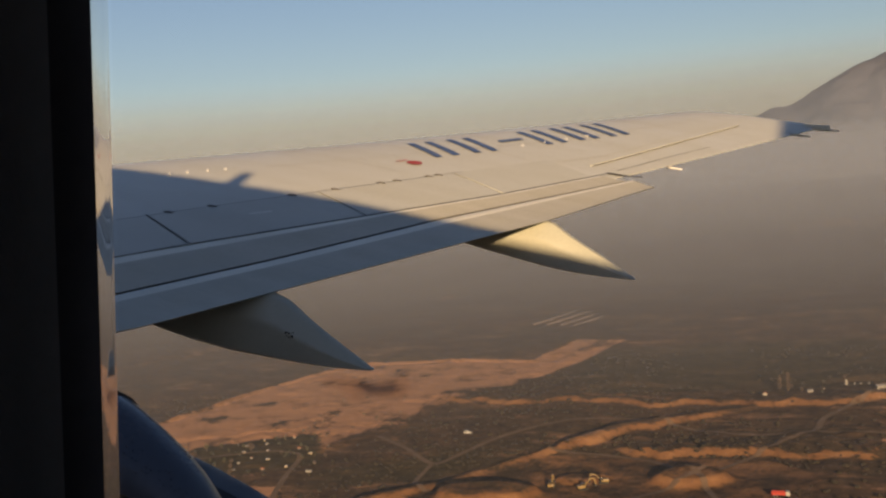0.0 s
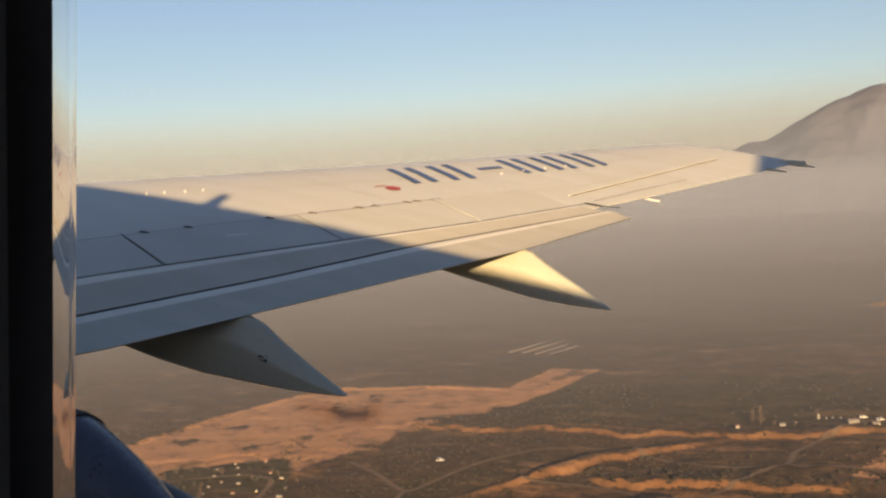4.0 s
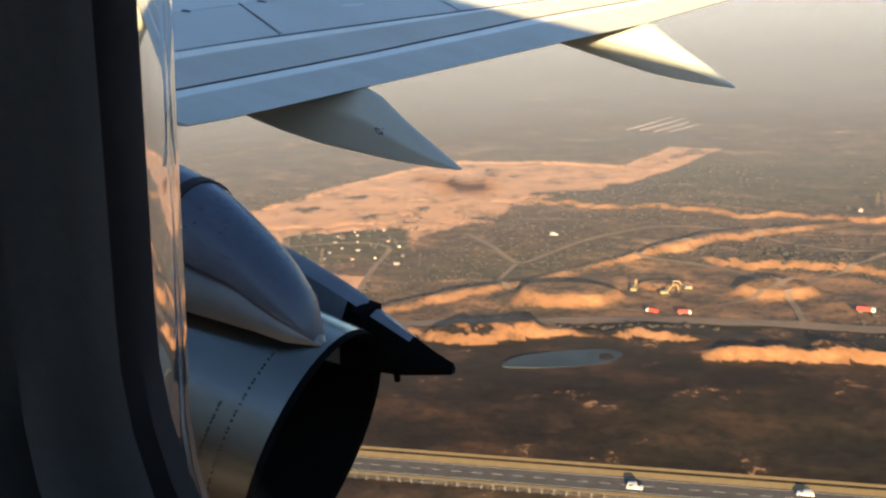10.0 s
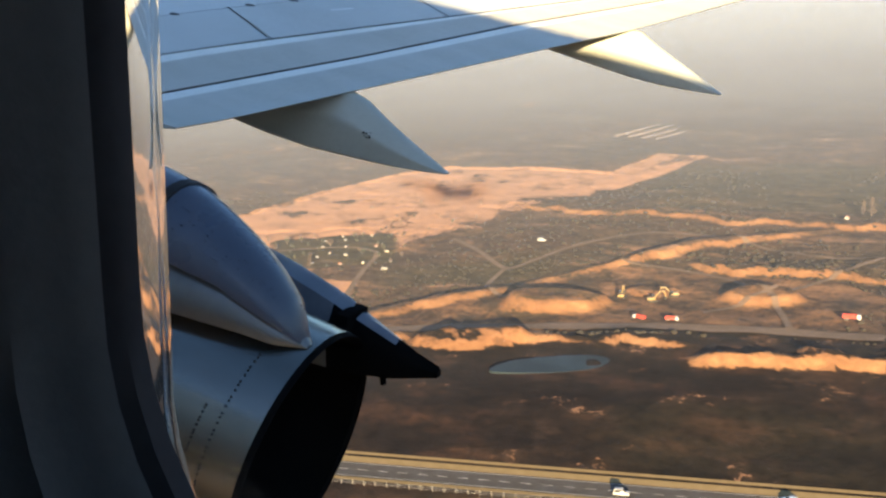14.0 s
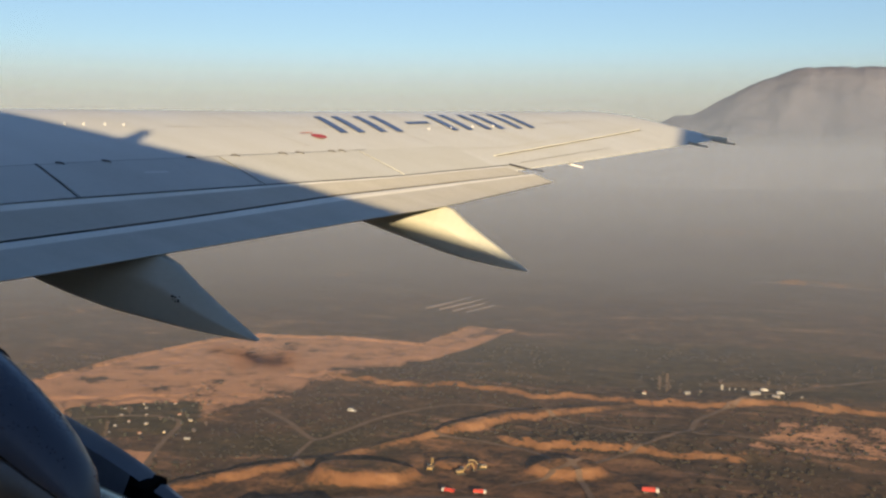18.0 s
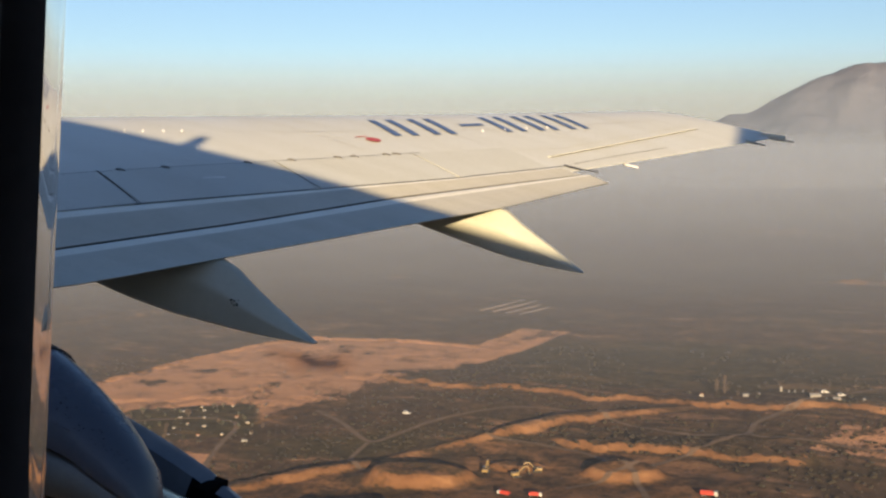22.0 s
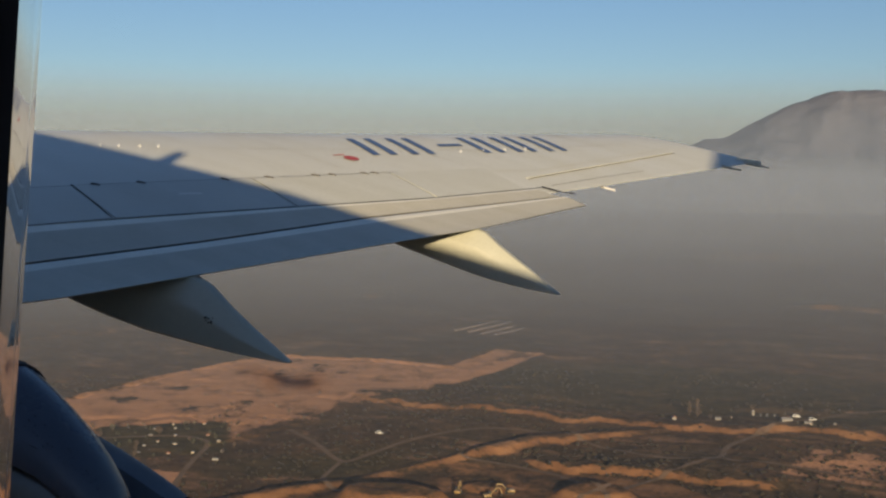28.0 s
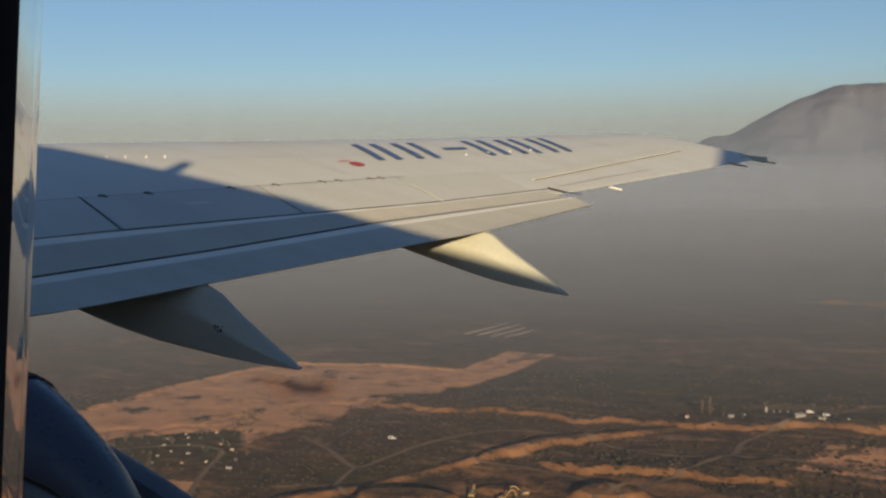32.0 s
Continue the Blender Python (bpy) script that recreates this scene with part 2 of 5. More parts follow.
def slab_patch(corners, nu, nv, lift, thick, bm=None):
    """The same with a rim, so that it stands proud of the skin."""
    bm = bm or bmesh.new()
    a, b, c, d = [Vector(p) for p in corners]
    layers = []
    for lf in (lift, lift - thick):
        grid = []
        for i in range(nu + 1):
            row = []
            for j in range(nv + 1):
                p = a.lerp(b, i / nu).lerp(d.lerp(c, i / nu), j / nv)
                row.append(bm.verts.new((p.x, p.y, upper(p.x, p.y, lf))))
            grid.append(row)
        layers.append(grid)
    g, h = layers
    for i in range(nu):
        for j in range(nv):
            bm.faces.new((g[i][j], g[i + 1][j], g[i + 1][j + 1], g[i][j + 1]))
    rim = [(i, 0) for i in range(nu)] + [(nu, j) for j in range(nv)] + [(i, nv) for i in range(nu, 0, -1)] + [(0, j) for j in range(nv, 0, -1)]
    for (i, j), (k, l) in zip(rim, rim[1:] + rim[:1]):
        bm.faces.new((g[i][j], g[k][l], h[k][l], h[i][j]))
    return bm


def strip(points, width, lift, bm=None):
    """A thin line of given plan points on the skin."""
    bm = bm or bmesh.new()
    for (xa, ya), (xb, yb) in zip(points, points[1:]):
        d = Vector((xb - xa, yb - ya)).normalized()
        n = Vector((-d.y, d.x)) * width / 2
        skin_patch([(xa - n.x, ya - n.y), (xb - n.x, yb - n.y), (xb + n.x, yb + n.y), (xa + n.x, ya + n.y)], 6, 1, lift, bm)
    return bm


def tip_rings():
    """Wing rings out to a tip that rounds off."""
    ys = [1.2, 2.5, 4.0, 4.9, 5.6, 6.5, 7.5, 8.5, 9.4, 10.1, 10.16]
    rings = [wing_ring(y) for y in ys]
    for y in (10.18, 10.8, 11.6, 12.4, 13.2, 13.8, 14.08):
        rings.append(wing_ring(y))
    for k, y in ((0.75, 14.17), (0.4, 14.22)):
        r = wing_ring(14.08)
        mid = sum(p[0] for p in r) / len(r)
        zm = z_line(mid, y)
        rings.append([(mid + 0.25 + (p[0] - mid - 0.25) * (0.55 + 0.45 * k), y, zm + (p[2] - zm) * k + 0.02) for p in r])
    return rings


wing = part("wing", loft(tip_rings()), M_WING, airliner, "swept grey-painted wing with row of hinge brackets")


# spoiler panels, each with its own edges
def spoilers():
    edges = [5.22, 6.567, 7.818, 9.06, 10.12]
    for y0, y1 in zip(edges, edges[1:]):
        a, b = y0 + 0.012, y1 - 0.012
        lean = 0.25
        corners = [(x_hinge(a + lean) + 0.01, a + lean * 0.9), (x_hinge(b + lean) + 0.01, b + lean * 0.9),
                   (x_spoiler(b) + 0.015, b), (x_spoiler(a) + 0.015, a)]
        part("spoiler_panel", slab_patch(corners, 8, 6, 0.006, 0.012), M_PANEL, wing, "pale grey spoiler panel lying flush")


spoilers()
part("panel_gap", strip([(x_spoiler(y) + 0.022, y) for y in np.linspace(5.2, 10.3, 9)], 0.010, 0.007), M_DARK, wing, "dark gap behind the spoilers")
for y0, wide in ((6.567, 0.010), (7.818, 0.006), (9.06, 0.004)):
    part("panel_gap", strip([(x_hinge(y0 + 0.25) - 0.02, y0 + 0.25), (x_spoiler(y0), y0)], wide, 0.004), M_DARK, wing, "dark gap between spoilers")
part("hinge_line", strip([(x_hinge(y), y) for y in np.linspace(5.3, 9.4, 8)], 0.006, 0.004), M_DARK, wing, "thin dark hinge line")


M_BRACKET = surface("hinge_dark_grey", (0.10, 0.10, 0.10), (0.07, 0.07, 0.07), 0.6)


def bracket(x, y, s=0.5):
    bm = bmesh.new()
    z = upper(x, y)
    ring = lambda dx, h, w: [(x + dx, y - w, z - 0.01), (x + dx, y - w * 0.7, z + h), (x + dx, y + w * 0.7, z + h), (x + dx, y + w, z - 0.01)]
    loft([ring(-0.09 * s, 0.006, 0.02 * s), ring(-0.03 * s, 0.03 * s, 0.03 * s), ring(0.05 * s, 0.028 * s, 0.03 * s), ring(0.10 * s, 0.004, 0.018 * s)], bm=bm)
    return bm


for y in (5.9, 6.45, 6.95, 7.25, 7.85, 8.2, 8.6, 8.75, 9.05, 9.15):
    part("hinge_bracket", bracket(x_hinge(y), y, 0.42), M_BRACKET, wing, "small raised hinge bracket")


# triple-slotted flap: two visible elements, their rounded noses painted paler as if catching more light
def flap_te(y):
    x = lerp([(5.0, -3.66), (5.44, -3.49), (6.23, -3.28), (8.57, -2.57), (10.05, -2.27)], y)
    z = lerp([(5.0, -0.80), (5.44, -0.757), (6.25, -0.670), (8.57, -0.400), (10.07, -0.228)], y)
    return x, z


def flap_mid(y):
    x = lerp([(5.0, -4.18), (5.71, -3.95), (6.7, -3.63), (8.13, -3.24), (10.29, -2.46)], y)
    return x


def flap_element(y, front):
    """Cross-section of one flap element at a span station."""
    xs, xm = x_spoiler(y), flap_mid(y)
    xt, zt = flap_te(y)
    z_front = upper(xs, y) - 0.012
    z_mid = z_line(xm, y) + 0.01
    if front:
        x0, x1, z0, z1, th = xs + 0.012, xm - 0.006, z_front, z_mid, 0.07
    else:
        x0, x1, z0, z1, th = xm + 0.006, xt, z_mid - 0.012, zt, 0.06
    pts = []
    for u in (0.0, 0.04, 0.12, 0.24, 0.30, 0.5, 0.75, 1.0):
        bulge = 0.022 * math.sin(math.pi * min(1.0, u * 1.25) ** 0.6) if u < 0.8 else 0.0
        pts.append((x0 + (x1 - x0) * u, y, z0 + (z1 - z0) * u + bulge))
    low = [(x0 + (x1 - x0) * u, y, z0 + (z1 - z0) * u - th * math.sqrt(max(0.0, 1 - u)) * min(1.0, 0.35 + u * 3)) for u in (0.97, 0.7, 0.4, 0.15, 0.02)]
    return pts + low


def flap(front):
    ys = [FLAP_IN + (10.15 - FLAP_IN) * i / 24 for i in range(25)]
    bm = loft([flap_element(y, front) for y in ys])
    for f in bm.faces:
        f.material_index = 0
    bm.faces.ensure_lookup_table()
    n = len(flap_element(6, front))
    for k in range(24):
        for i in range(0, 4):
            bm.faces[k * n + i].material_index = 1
    return bm


def flap_line(y):
    """A dark slot where the aft element leaves the fore element."""
    x = flap_mid(y)
    z = z_line(x, y) + 0.01
    return [(x - 0.005, y, z - 0.06), (x - 0.005, y, z - 0.004), (x + 0.005, y, z - 0.007), (x + 0.005, y, z - 0.06)]


part("flap_slot", loft([flap_line(y) for y in np.linspace(FLAP_IN + 0.01, 10.14, 14)]), M_DARK, wing, "dark slot between the flap segments")
fore = part("fore_flap", flap(True), [M_FLAP, M_FLAP_NOSE], wing, "grey flap segment with rounded nose painted as if lit")
aft = part("aft_flap", flap(False), [M_FLAP, M_FLAP_NOSE], wing, "drooped aft flap segment with nose painted as if lit")


# half section of a fairing: sloping shoulder, flat side, rounded keel
CANOE_SIDE = [(0, 1), (0.26, 0.98), (0.34, 0.94), (0.92, 0.34), (0.97, 0.26), (1.0, 0.14), (1.0, 0.0), (1.0, -0.70), (1.0, -0.80), (0.98, -0.89), (0.88, -0.955), (0.55, -0.99), (0, -1)]


# flap-track fairings: canoe bodies with a ridge, ending in a point
def canoe(y0, ridge, keel, nose_x, tip_x, half):
    rings = []
    n = 20
    for k in range(n + 1):
        u = k / n
        x = nose_x + (tip_x - nose_x) * u
        zr, zk = lerp(ridge, x), lerp(keel, x)
        w = half * math.sqrt(max(0.0, 1 - max(0.0, (u - 0.45) / 0.555) ** 1.6)) * min(1.0, 0.3 + 2.2 * u)
        h = max(zr - zk, 0.006)
        ring = []
        for sy, sz in CANOE_SIDE + [(-p, q) for p, q in CANOE_SIDE[-2:0:-1]]:
            ring.append((x, y0 + w * sy, (zr + zk) / 2 + h / 2 * sz))
        rings.append(ring)
    return loft(rings)


fair_in = part("flap_track_fairing", canoe(6.22, [(-5.4, -0.80), (-4.3, -0.70), (-3.265, -0.668), (-3.128, -0.765), (-2.893, -0.891), (-2.65, -1.006)],
                                           [(-5.4, -0.84), (-4.7, -0.90), (-4.101, -0.935), (-3.797, -0.985), (-3.475, -1.016), (-3.095, -1.022), (-2.842, -1.018), (-2.65, -1.010)], -5.4, -2.65, 0.17),
               M_FAIR, wing, "grey pointed flap-track fairing with dark stain")
fair_out = part("flap_track_fairing", canoe(8.57, [(-4.4, -0.5), (-3.5, -0.42), (-2.57, -0.41), (-2.404, -0.514), (-2.171, -0.627), (-1.932, -0.75)],
                                            [(-4.4, -0.54), (-3.8, -0.57), (-3.251, -0.620), (-2.962, -0.668), (-2.499, -0.740), (-2.236, -0.754), (-1.932, -0.756)], -4.4, -1.932, 0.155),
                M_FAIR, wing, "grey pointed flap-track fairing near the flap end")


def blotch(center, size, seed, y_at):
    """A stain of a few irregular flakes that follow the fairing's side."""
    rnd = random.Random(seed)
    bm = bmesh.new()
    for _ in range(7):
        cx, cz = center[0] + rnd.uniform(-1, 1) * size, center[1] + rnd.uniform(-1, 1) * size * 0.8
        r = size * rnd.uniform(0.10, 0.24)
        ring = []
        for k in range(8):
            q = r * rnd.uniform(0.5, 1.2)
            x, z = cx + q * math.cos(k * math.pi / 4), cz + q * math.sin(k * math.pi / 4)
            ring.append((x, y_at(x, z) - 0.004, z))
        loft([ring, [(x, y + 0.008, z) for x, y, z in ring]], bm=bm)
    return bm


part("oil_stain", blotch((-3.104, -0.877), 0.030, 3, lambda x, z: 6.22 - 0.17 * math.sqrt(1 - (((x + 5.4) / 2.75 - 0.45) / 0.555) ** 1.6)), M_DARK, fair_in, "small dark oil stain")

# markings and details on the wing's upper skin
BASE_A, BASE_B = Vector((-4.10, 9.62)), Vector((-3.00, 12.13))
ALONG = (BASE_B - BASE_A).normalized()
RISE = Vector((-0.80, 0.60)).normalized() * 0.62


def glyph(s0, s1, r0, r1):
    p = lambda s, r: BASE_A + ALONG * s + RISE * r
    return skin_patch([p(s0, r0), p(s1, r0), p(s1, r1), p(s0, r1)], 5, 5, 0.008)


CELL = (BASE_B - BASE_A).length / 6
for i in range(6):
    if i == 2:
        part("registration_bar", glyph(CELL * 2.2, CELL * 2.85, 0.42, 0.56), M_BLUE, wing, "short blue painted dash")
    else:
        for s in (0.06, 0.26):
            part("registration_bar", glyph(CELL * i + s, CELL * i + s + 0.08, 0.0, 1.0), M_BLUE, wing, "blue painted registration bar")


def disc_patch(x, y, r, lift, n=18):
    bm = bmesh.new()
    bm.faces.new([bm.verts.new((x + r * math.cos(2 * math.pi * k / n), y + r * math.sin(2 * math.pi * k / n), upper(x + r * math.cos(2 * math.pi * k / n), y + r * math.sin(2 * math.pi * k / n), lift))) for k in range(n)])
    return bm


part("red_marking", disc_patch(-4.121, 9.365, 0.068, 0.008), M_RED, wing, "round red painted marking")
part("red_marking", skin_patch([(-4.265, 9.29), (-4.225, 9.42), (-4.205, 9.41), (-4.245, 9.28)], 2, 1, 0.009), surface("faded_red", (0.52, 0.22, 0.17), (0.45, 0.18, 0.14)), wing, "faded red painted dash")
part("aileron_gap", strip([(-2.911, 10.46), (-2.231, 13.41)], 0.013, 0.006), M_DARK, wing, "dark aileron hinge gap")
part("aileron_lip", slab_patch([(-2.938, 10.46), (-2.258, 13.41), (-2.247, 13.41), (-2.927, 10.46)], 8, 1, 0.009, 0.008), M_WING, wing, "thin pale raised lip along the aileron hinge")
part("tab_gap", strip([(x_te(10.48) - 0.13, 10.48), (x_te(11.3) - 0.16, 11.3), (x_te(12.1) - 0.17, 12.1)], 0.006, 0.005), M_DARK, wing, "thin dark tab gap")
part("panel_gap", strip([(-2.74, 10.33), (-2.44, 10.40)], 0.05, 0.008), M_DARK, wing, "dark gap at the flap end")
part("paint_mark", skin_patch([(-4.265, 7.28), (-4.19, 7.43), (-4.17, 7.42), (-4.245, 7.27)], 2, 1, 0.009), surface("mark_white", (0.74, 0.74, 0.72), (0.66, 0.66, 0.64)), wing, "small white painted mark")


def vane(x, y, s=0.3):
    bm = bmesh.new()
    z = upper(x, y)
    loft([[(x - 0.07 * s, y - 0.01, z - 0.01), (x - 0.07 * s, y + 0.01, z - 0.01), (x - 0.07 * s, y, z + 0.004)],
          [(x + 0.05 * s, y - 0.03, z - 0.01), (x + 0.05 * s, y - 0.01, z - 0.01), (x + 0.05 * s, y - 0.02, z + 0.06 * s)]], bm=bm)
    return bm


for x, y in ((-5.36, 7.76), (-5.29, 7.88), (-5.21, 8.02), (-5.14, 8.15), (-3.70, 10.73), (-3.59, 11.01), (-3.48, 11.31), (-3.37, 11.60)):
    part("vortex_generator", vane(x, y), M_SKIN, wing, "tiny white upright vane")


def rod(a, b, r0, r1, n=8):
    a, b = Vector(a), Vector(b)
    d = (b - a).normalized()
    u = d.orthogonal().normalized()
    v = d.cross(u)
    return loft([[tuple(p + (u * math.cos(2 * math.pi * k / n) + v * math.sin(2 * math.pi * k / n)) * r) for k in range(n)] for p, r in ((a, r0), (b, r1))])


for (x, y, l) in ((-1.50, 14.05, 0.24), (-1.66, 13.5, 0.17)):
    part("static_wick", rod((x - 0.05, y, upper(x - 0.05, y)), (x + l, y + 0.03, upper(x, y) - 0.01), 0.018, 0.008), M_FAIR, wing, "thin grey static discharge rod")
part("tip_fairing", rod((-1.66, 14.10, upper(-1.66, 14.08) - 0.01), (-1.38, 14.2, upper(-1.5, 14.1) + 0.004), 0.026, 0.036, 12), M_FAIR, wing, "tapered grey wing-tip light fairing")
part("tab_rod", rod((-2.44, 11.20, -0.118), (-2.30, 11.23, -0.130), 0.009, 0.007), M_SKIN, wing, "small white actuator rod")

M_SEAM = surface("panel_seam_grey", (0.47, 0.465, 0.40), (0.42, 0.415, 0.36), 0.6, 0, 4)
for pts in ([(-3.79, 9.13), (-2.95, 10.9), (-2.35, 13.5)], [(-4.95, 8.4), (-3.55, 11.1), (-2.75, 13.2)], [(-4.0, 9.0), (-5.3, 9.15)], [(-3.35, 10.2), (-4.6, 10.45)], [(-2.9, 11.4), (-4.0, 11.6)], [(-2.55, 12.6), (-3.5, 12.75)]):
    part("panel_seam", strip(pts, 0.007, 0.005), M_SEAM, wing, "faint grey panel seam")

# engine: long tailpipe, blue top fairing, reverser side fairing
ENG_Y, ENG_Z, EXIT_X = 4.77, -1.96, -2.42
TILT_Y, TILT_Z = -0.16, 0.18            # the tailpipe points a little down and outward


def pipe_ring(x, r, n=48):
    """A ring square to the tailpipe's own axis."""
    s = x - EXIT_X
    cy, cz = ENG_Y - TILT_Y * s * 0.35, ENG_Z - TILT_Z * s * 0.35
    return [(x + TILT_Y * r * math.cos(2 * math.pi * k / n) + TILT_Z * r * math.sin(2 * math.pi * k / n), cy + r * math.cos(2 * math.pi * k / n), cz + r * math.sin(2 * math.pi * k / n)) for k in range(n)]


PIPE = [(-9.6, 0.60), (-9.4, 0.68), (-8.2, 0.74), (-6.0, 0.73), (-4.6, 0.69), (-3.6, 0.645), (-3.0, 0.605), (EXIT_X - 0.03, 0.562), (EXIT_X, 0.552), (EXIT_X - 0.02, 0.53), (-3.4, 0.48), (-4.2, 0.36)]
bm = loft([pipe_ring(x, r) for x, r in PIPE])
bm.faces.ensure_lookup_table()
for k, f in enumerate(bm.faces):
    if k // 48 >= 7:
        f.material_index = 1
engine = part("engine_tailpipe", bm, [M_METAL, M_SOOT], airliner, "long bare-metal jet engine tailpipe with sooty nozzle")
engine.location = (0.01, 0.0, 0.013)


def hump(ridge, foot, width, x0, x1, yc, n=18, m=14):
    """A fairing that rises from a foot line to a ridge, closed below."""
    rings = []
    for k in range(n + 1):
        x = x0 + (x1 - x0) * k / n
        zr, zf, w = lerp(ridge, x), lerp(foot, x), lerp(width, x)
        ring = [(x, yc + w * math.cos(a), zf + (zr - zf) * max(0.0, math.sin(a)) ** 1.1) for a in [math.pi * j / m for j in range(m + 1)]]
        rings.append(ring + [(x, yc, zf - 0.12 * min(1.0, w * 4))])
    return loft(rings)


RIDGE_LINE = [(-5.2, -0.80), (-3.8, -0.78), (-3.237, -0.816), (-2.993, -0.867), (-2.761, -0.991), (-2.574, -1.119), (-2.45, -1.236), (-2.376, -1.38)]
pylon = part("pylon_fairing", hump(RIDGE_LINE, [(-5.2, -1.04), (-3.1, -1.09), (-2.71, -1.17), (-2.412, -1.33), (-2.376, -1.39)],
                                   [(-5.2, 0.26), (-3.1, 0.24), (-2.75, 0.19), (-2.55, 0.145), (-2.44, 0.10), (-2.40, 0.07), (-2.376, 0.03)], -5.2, -2.376, 4.69, 26),
             M_NAVY, engine, "blue-painted pylon fairing tapering aft")
M_SKIRT = surface("fairing_worn_metal", (0.20, 0.195, 0.185), (0.13, 0.125, 0.115), 0.34, 0.8, 5.0, 60, 0.7)
part("fairing_skirt", hump([(-5.2, -1.00), (-3.1, -1.05), (-2.71, -1.14), (-2.45, -1.29), (-2.36, -1.39)], [(-5.2, -1.36), (-2.905, -1.32), (-2.6, -1.345), (-2.45, -1.38), (-2.36, -1.40)],
                           [(-5.2, 0.285), (-2.9, 0.25), (-2.6, 0.175), (-2.45, 0.115), (-2.40, 0.08), (-2.36, 0.02)], -5.2, -2.36, 4.69, 26), M_SKIRT, engine, "worn metal skirt under the fairing")
part("fairing_strap", hump([(-3.10, -0.838), (-3.0, -0.858)], [(-3.1, -1.09), (-3.0, -1.09)], [(-3.1, 0.244), (-3.0, 0.236)], -3.075, -3.03, 4.69, 2), M_DARK, engine, "dark strap across the fairing")
M_FASTENER = surface("fastener_dark_blue", (0.035, 0.045, 0.07), (0.025, 0.03, 0.05), 0.5)
bm = bmesh.new()
rnd = random.Random(9)
for k in range(46):
    x = -3.0 + 0.5 * rnd.random() if k % 2 else -3.0 + 0.022 * k * 0.55
    w, zr, zf = lerp([(-3.1, 0.24), (-2.75, 0.19), (-2.55, 0.13)], x), lerp(RIDGE_LINE, x), -1.12
    ang = radians(118 + 34 * ((k * 7) % 5) / 4)
    y, z = 4.69 + w * math.cos(ang), zf + (zr - zf) * math.sin(ang) ** 1.1
    box(x - 0.0022, x + 0.0022, y - 0.0022, y + 0.0022, z - 0.0022, z + 0.0022, bm=bm)
tagged(part("rivets", bm, M_FASTENER, engine, "scattered dark fasteners on the fairing"), kind="stuff")


def side_fairing():
    top = [(-3.6, -1.22), (-2.946, -1.343), (-2.64, -1.417), (-2.523, -1.463), (-2.313, -1.534), (-2.08, -1.612)]
    low = [(-3.6, -1.75), (-2.7, -1.75), (-2.459, -1.735), (-2.315, -1.722), (-2.06, -1.65)]
    rings = []
    for k in range(15):
        x = -3.6 + 1.54 * k / 14
        zt, zl = lerp(top, x), lerp(low, x)
        w = lerp([(-3.6, 0.16), (-2.6, 0.12), (-2.06, 0.02)], x)
        rings.append([(x, 5.25 + w * 0.5, zt - 0.005), (x, 5.25, zt + 0.012), (x, 5.25 - w * 0.5, zt - 0.005), (x, 5.25 - w, (zt * 0.6 + zl * 0.4)), (x, 5.25 - w * 0.8, zl), (x, 5.25 + w * 0.8, zl), (x, 5.25 + w, (zt + zl) / 2)])
    bm = loft(rings)
    bm.faces.ensure_lookup_table()
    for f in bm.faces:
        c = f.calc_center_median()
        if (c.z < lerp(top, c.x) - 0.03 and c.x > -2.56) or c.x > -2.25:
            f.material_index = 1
    return bm


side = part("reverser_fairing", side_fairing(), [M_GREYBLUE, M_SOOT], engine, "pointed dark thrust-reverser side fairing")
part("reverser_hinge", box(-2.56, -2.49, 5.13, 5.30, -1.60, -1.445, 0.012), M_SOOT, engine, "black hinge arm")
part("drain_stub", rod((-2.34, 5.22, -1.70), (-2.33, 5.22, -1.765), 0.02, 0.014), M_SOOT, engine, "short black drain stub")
for xr, a0, a1 in ((-2.62, 112, 214), (-2.70, 140, 216), (-2.94, 150, 222)):
    bm = bmesh.new()
    r = lerp(PIPE[:8], xr) + 0.002
    for k in range(44):
        a = radians(a0 + (a1 - a0) * (k + 0.3 * (k % 3 == 0)) / 43)
        s = xr - EXIT_X
        y, z = ENG_Y - TILT_Y * s * 0.35 + r * math.cos(a), ENG_Z - TILT_Z * s * 0.35 + r * math.sin(a)
        x = xr + TILT_Y * r * math.cos(a) + TILT_Z * r * math.sin(a)
        box(x - 0.0035, x + 0.0035, y - 0.0035, y + 0.0035, z - 0.0035, z + 0.0035, bm=bm)
    tagged(part("rivets", bm, M_DARK, engine, "row of dark rivet holes"), kind="stuff")

# fuselage with the window opening, tail
WIN_X, WIN_Z = -0.081, 0.412
R_OUT, HULL_Z = 1.88, 0.33
CUT = (-0.351, 0.189, 0.10, 0.74)          # x0, x1, z0, z1 of the panel round the window


def tube_section(x):
    r = lerp([(-20.4, 0.15), (-19.8, 0.7), (-18.6, 1.2), (-16.8, 1.65), (-14.6, 1.88), (0.3, 1.88), (2.4, 1.70), (5.0, 1.40), (7.0, 1.0), (8.6, 0.5), (9.2, 0.2)], x)
    dz = lerp([(-20.4, -0.55), (-18.6, -0.3), (-14.6, 0.0), (0.3, 0.0), (2.4, 0.05), (5.0, 0.28), (7.0, 0.62), (9.2, 1.0)], x)
    return r, dz


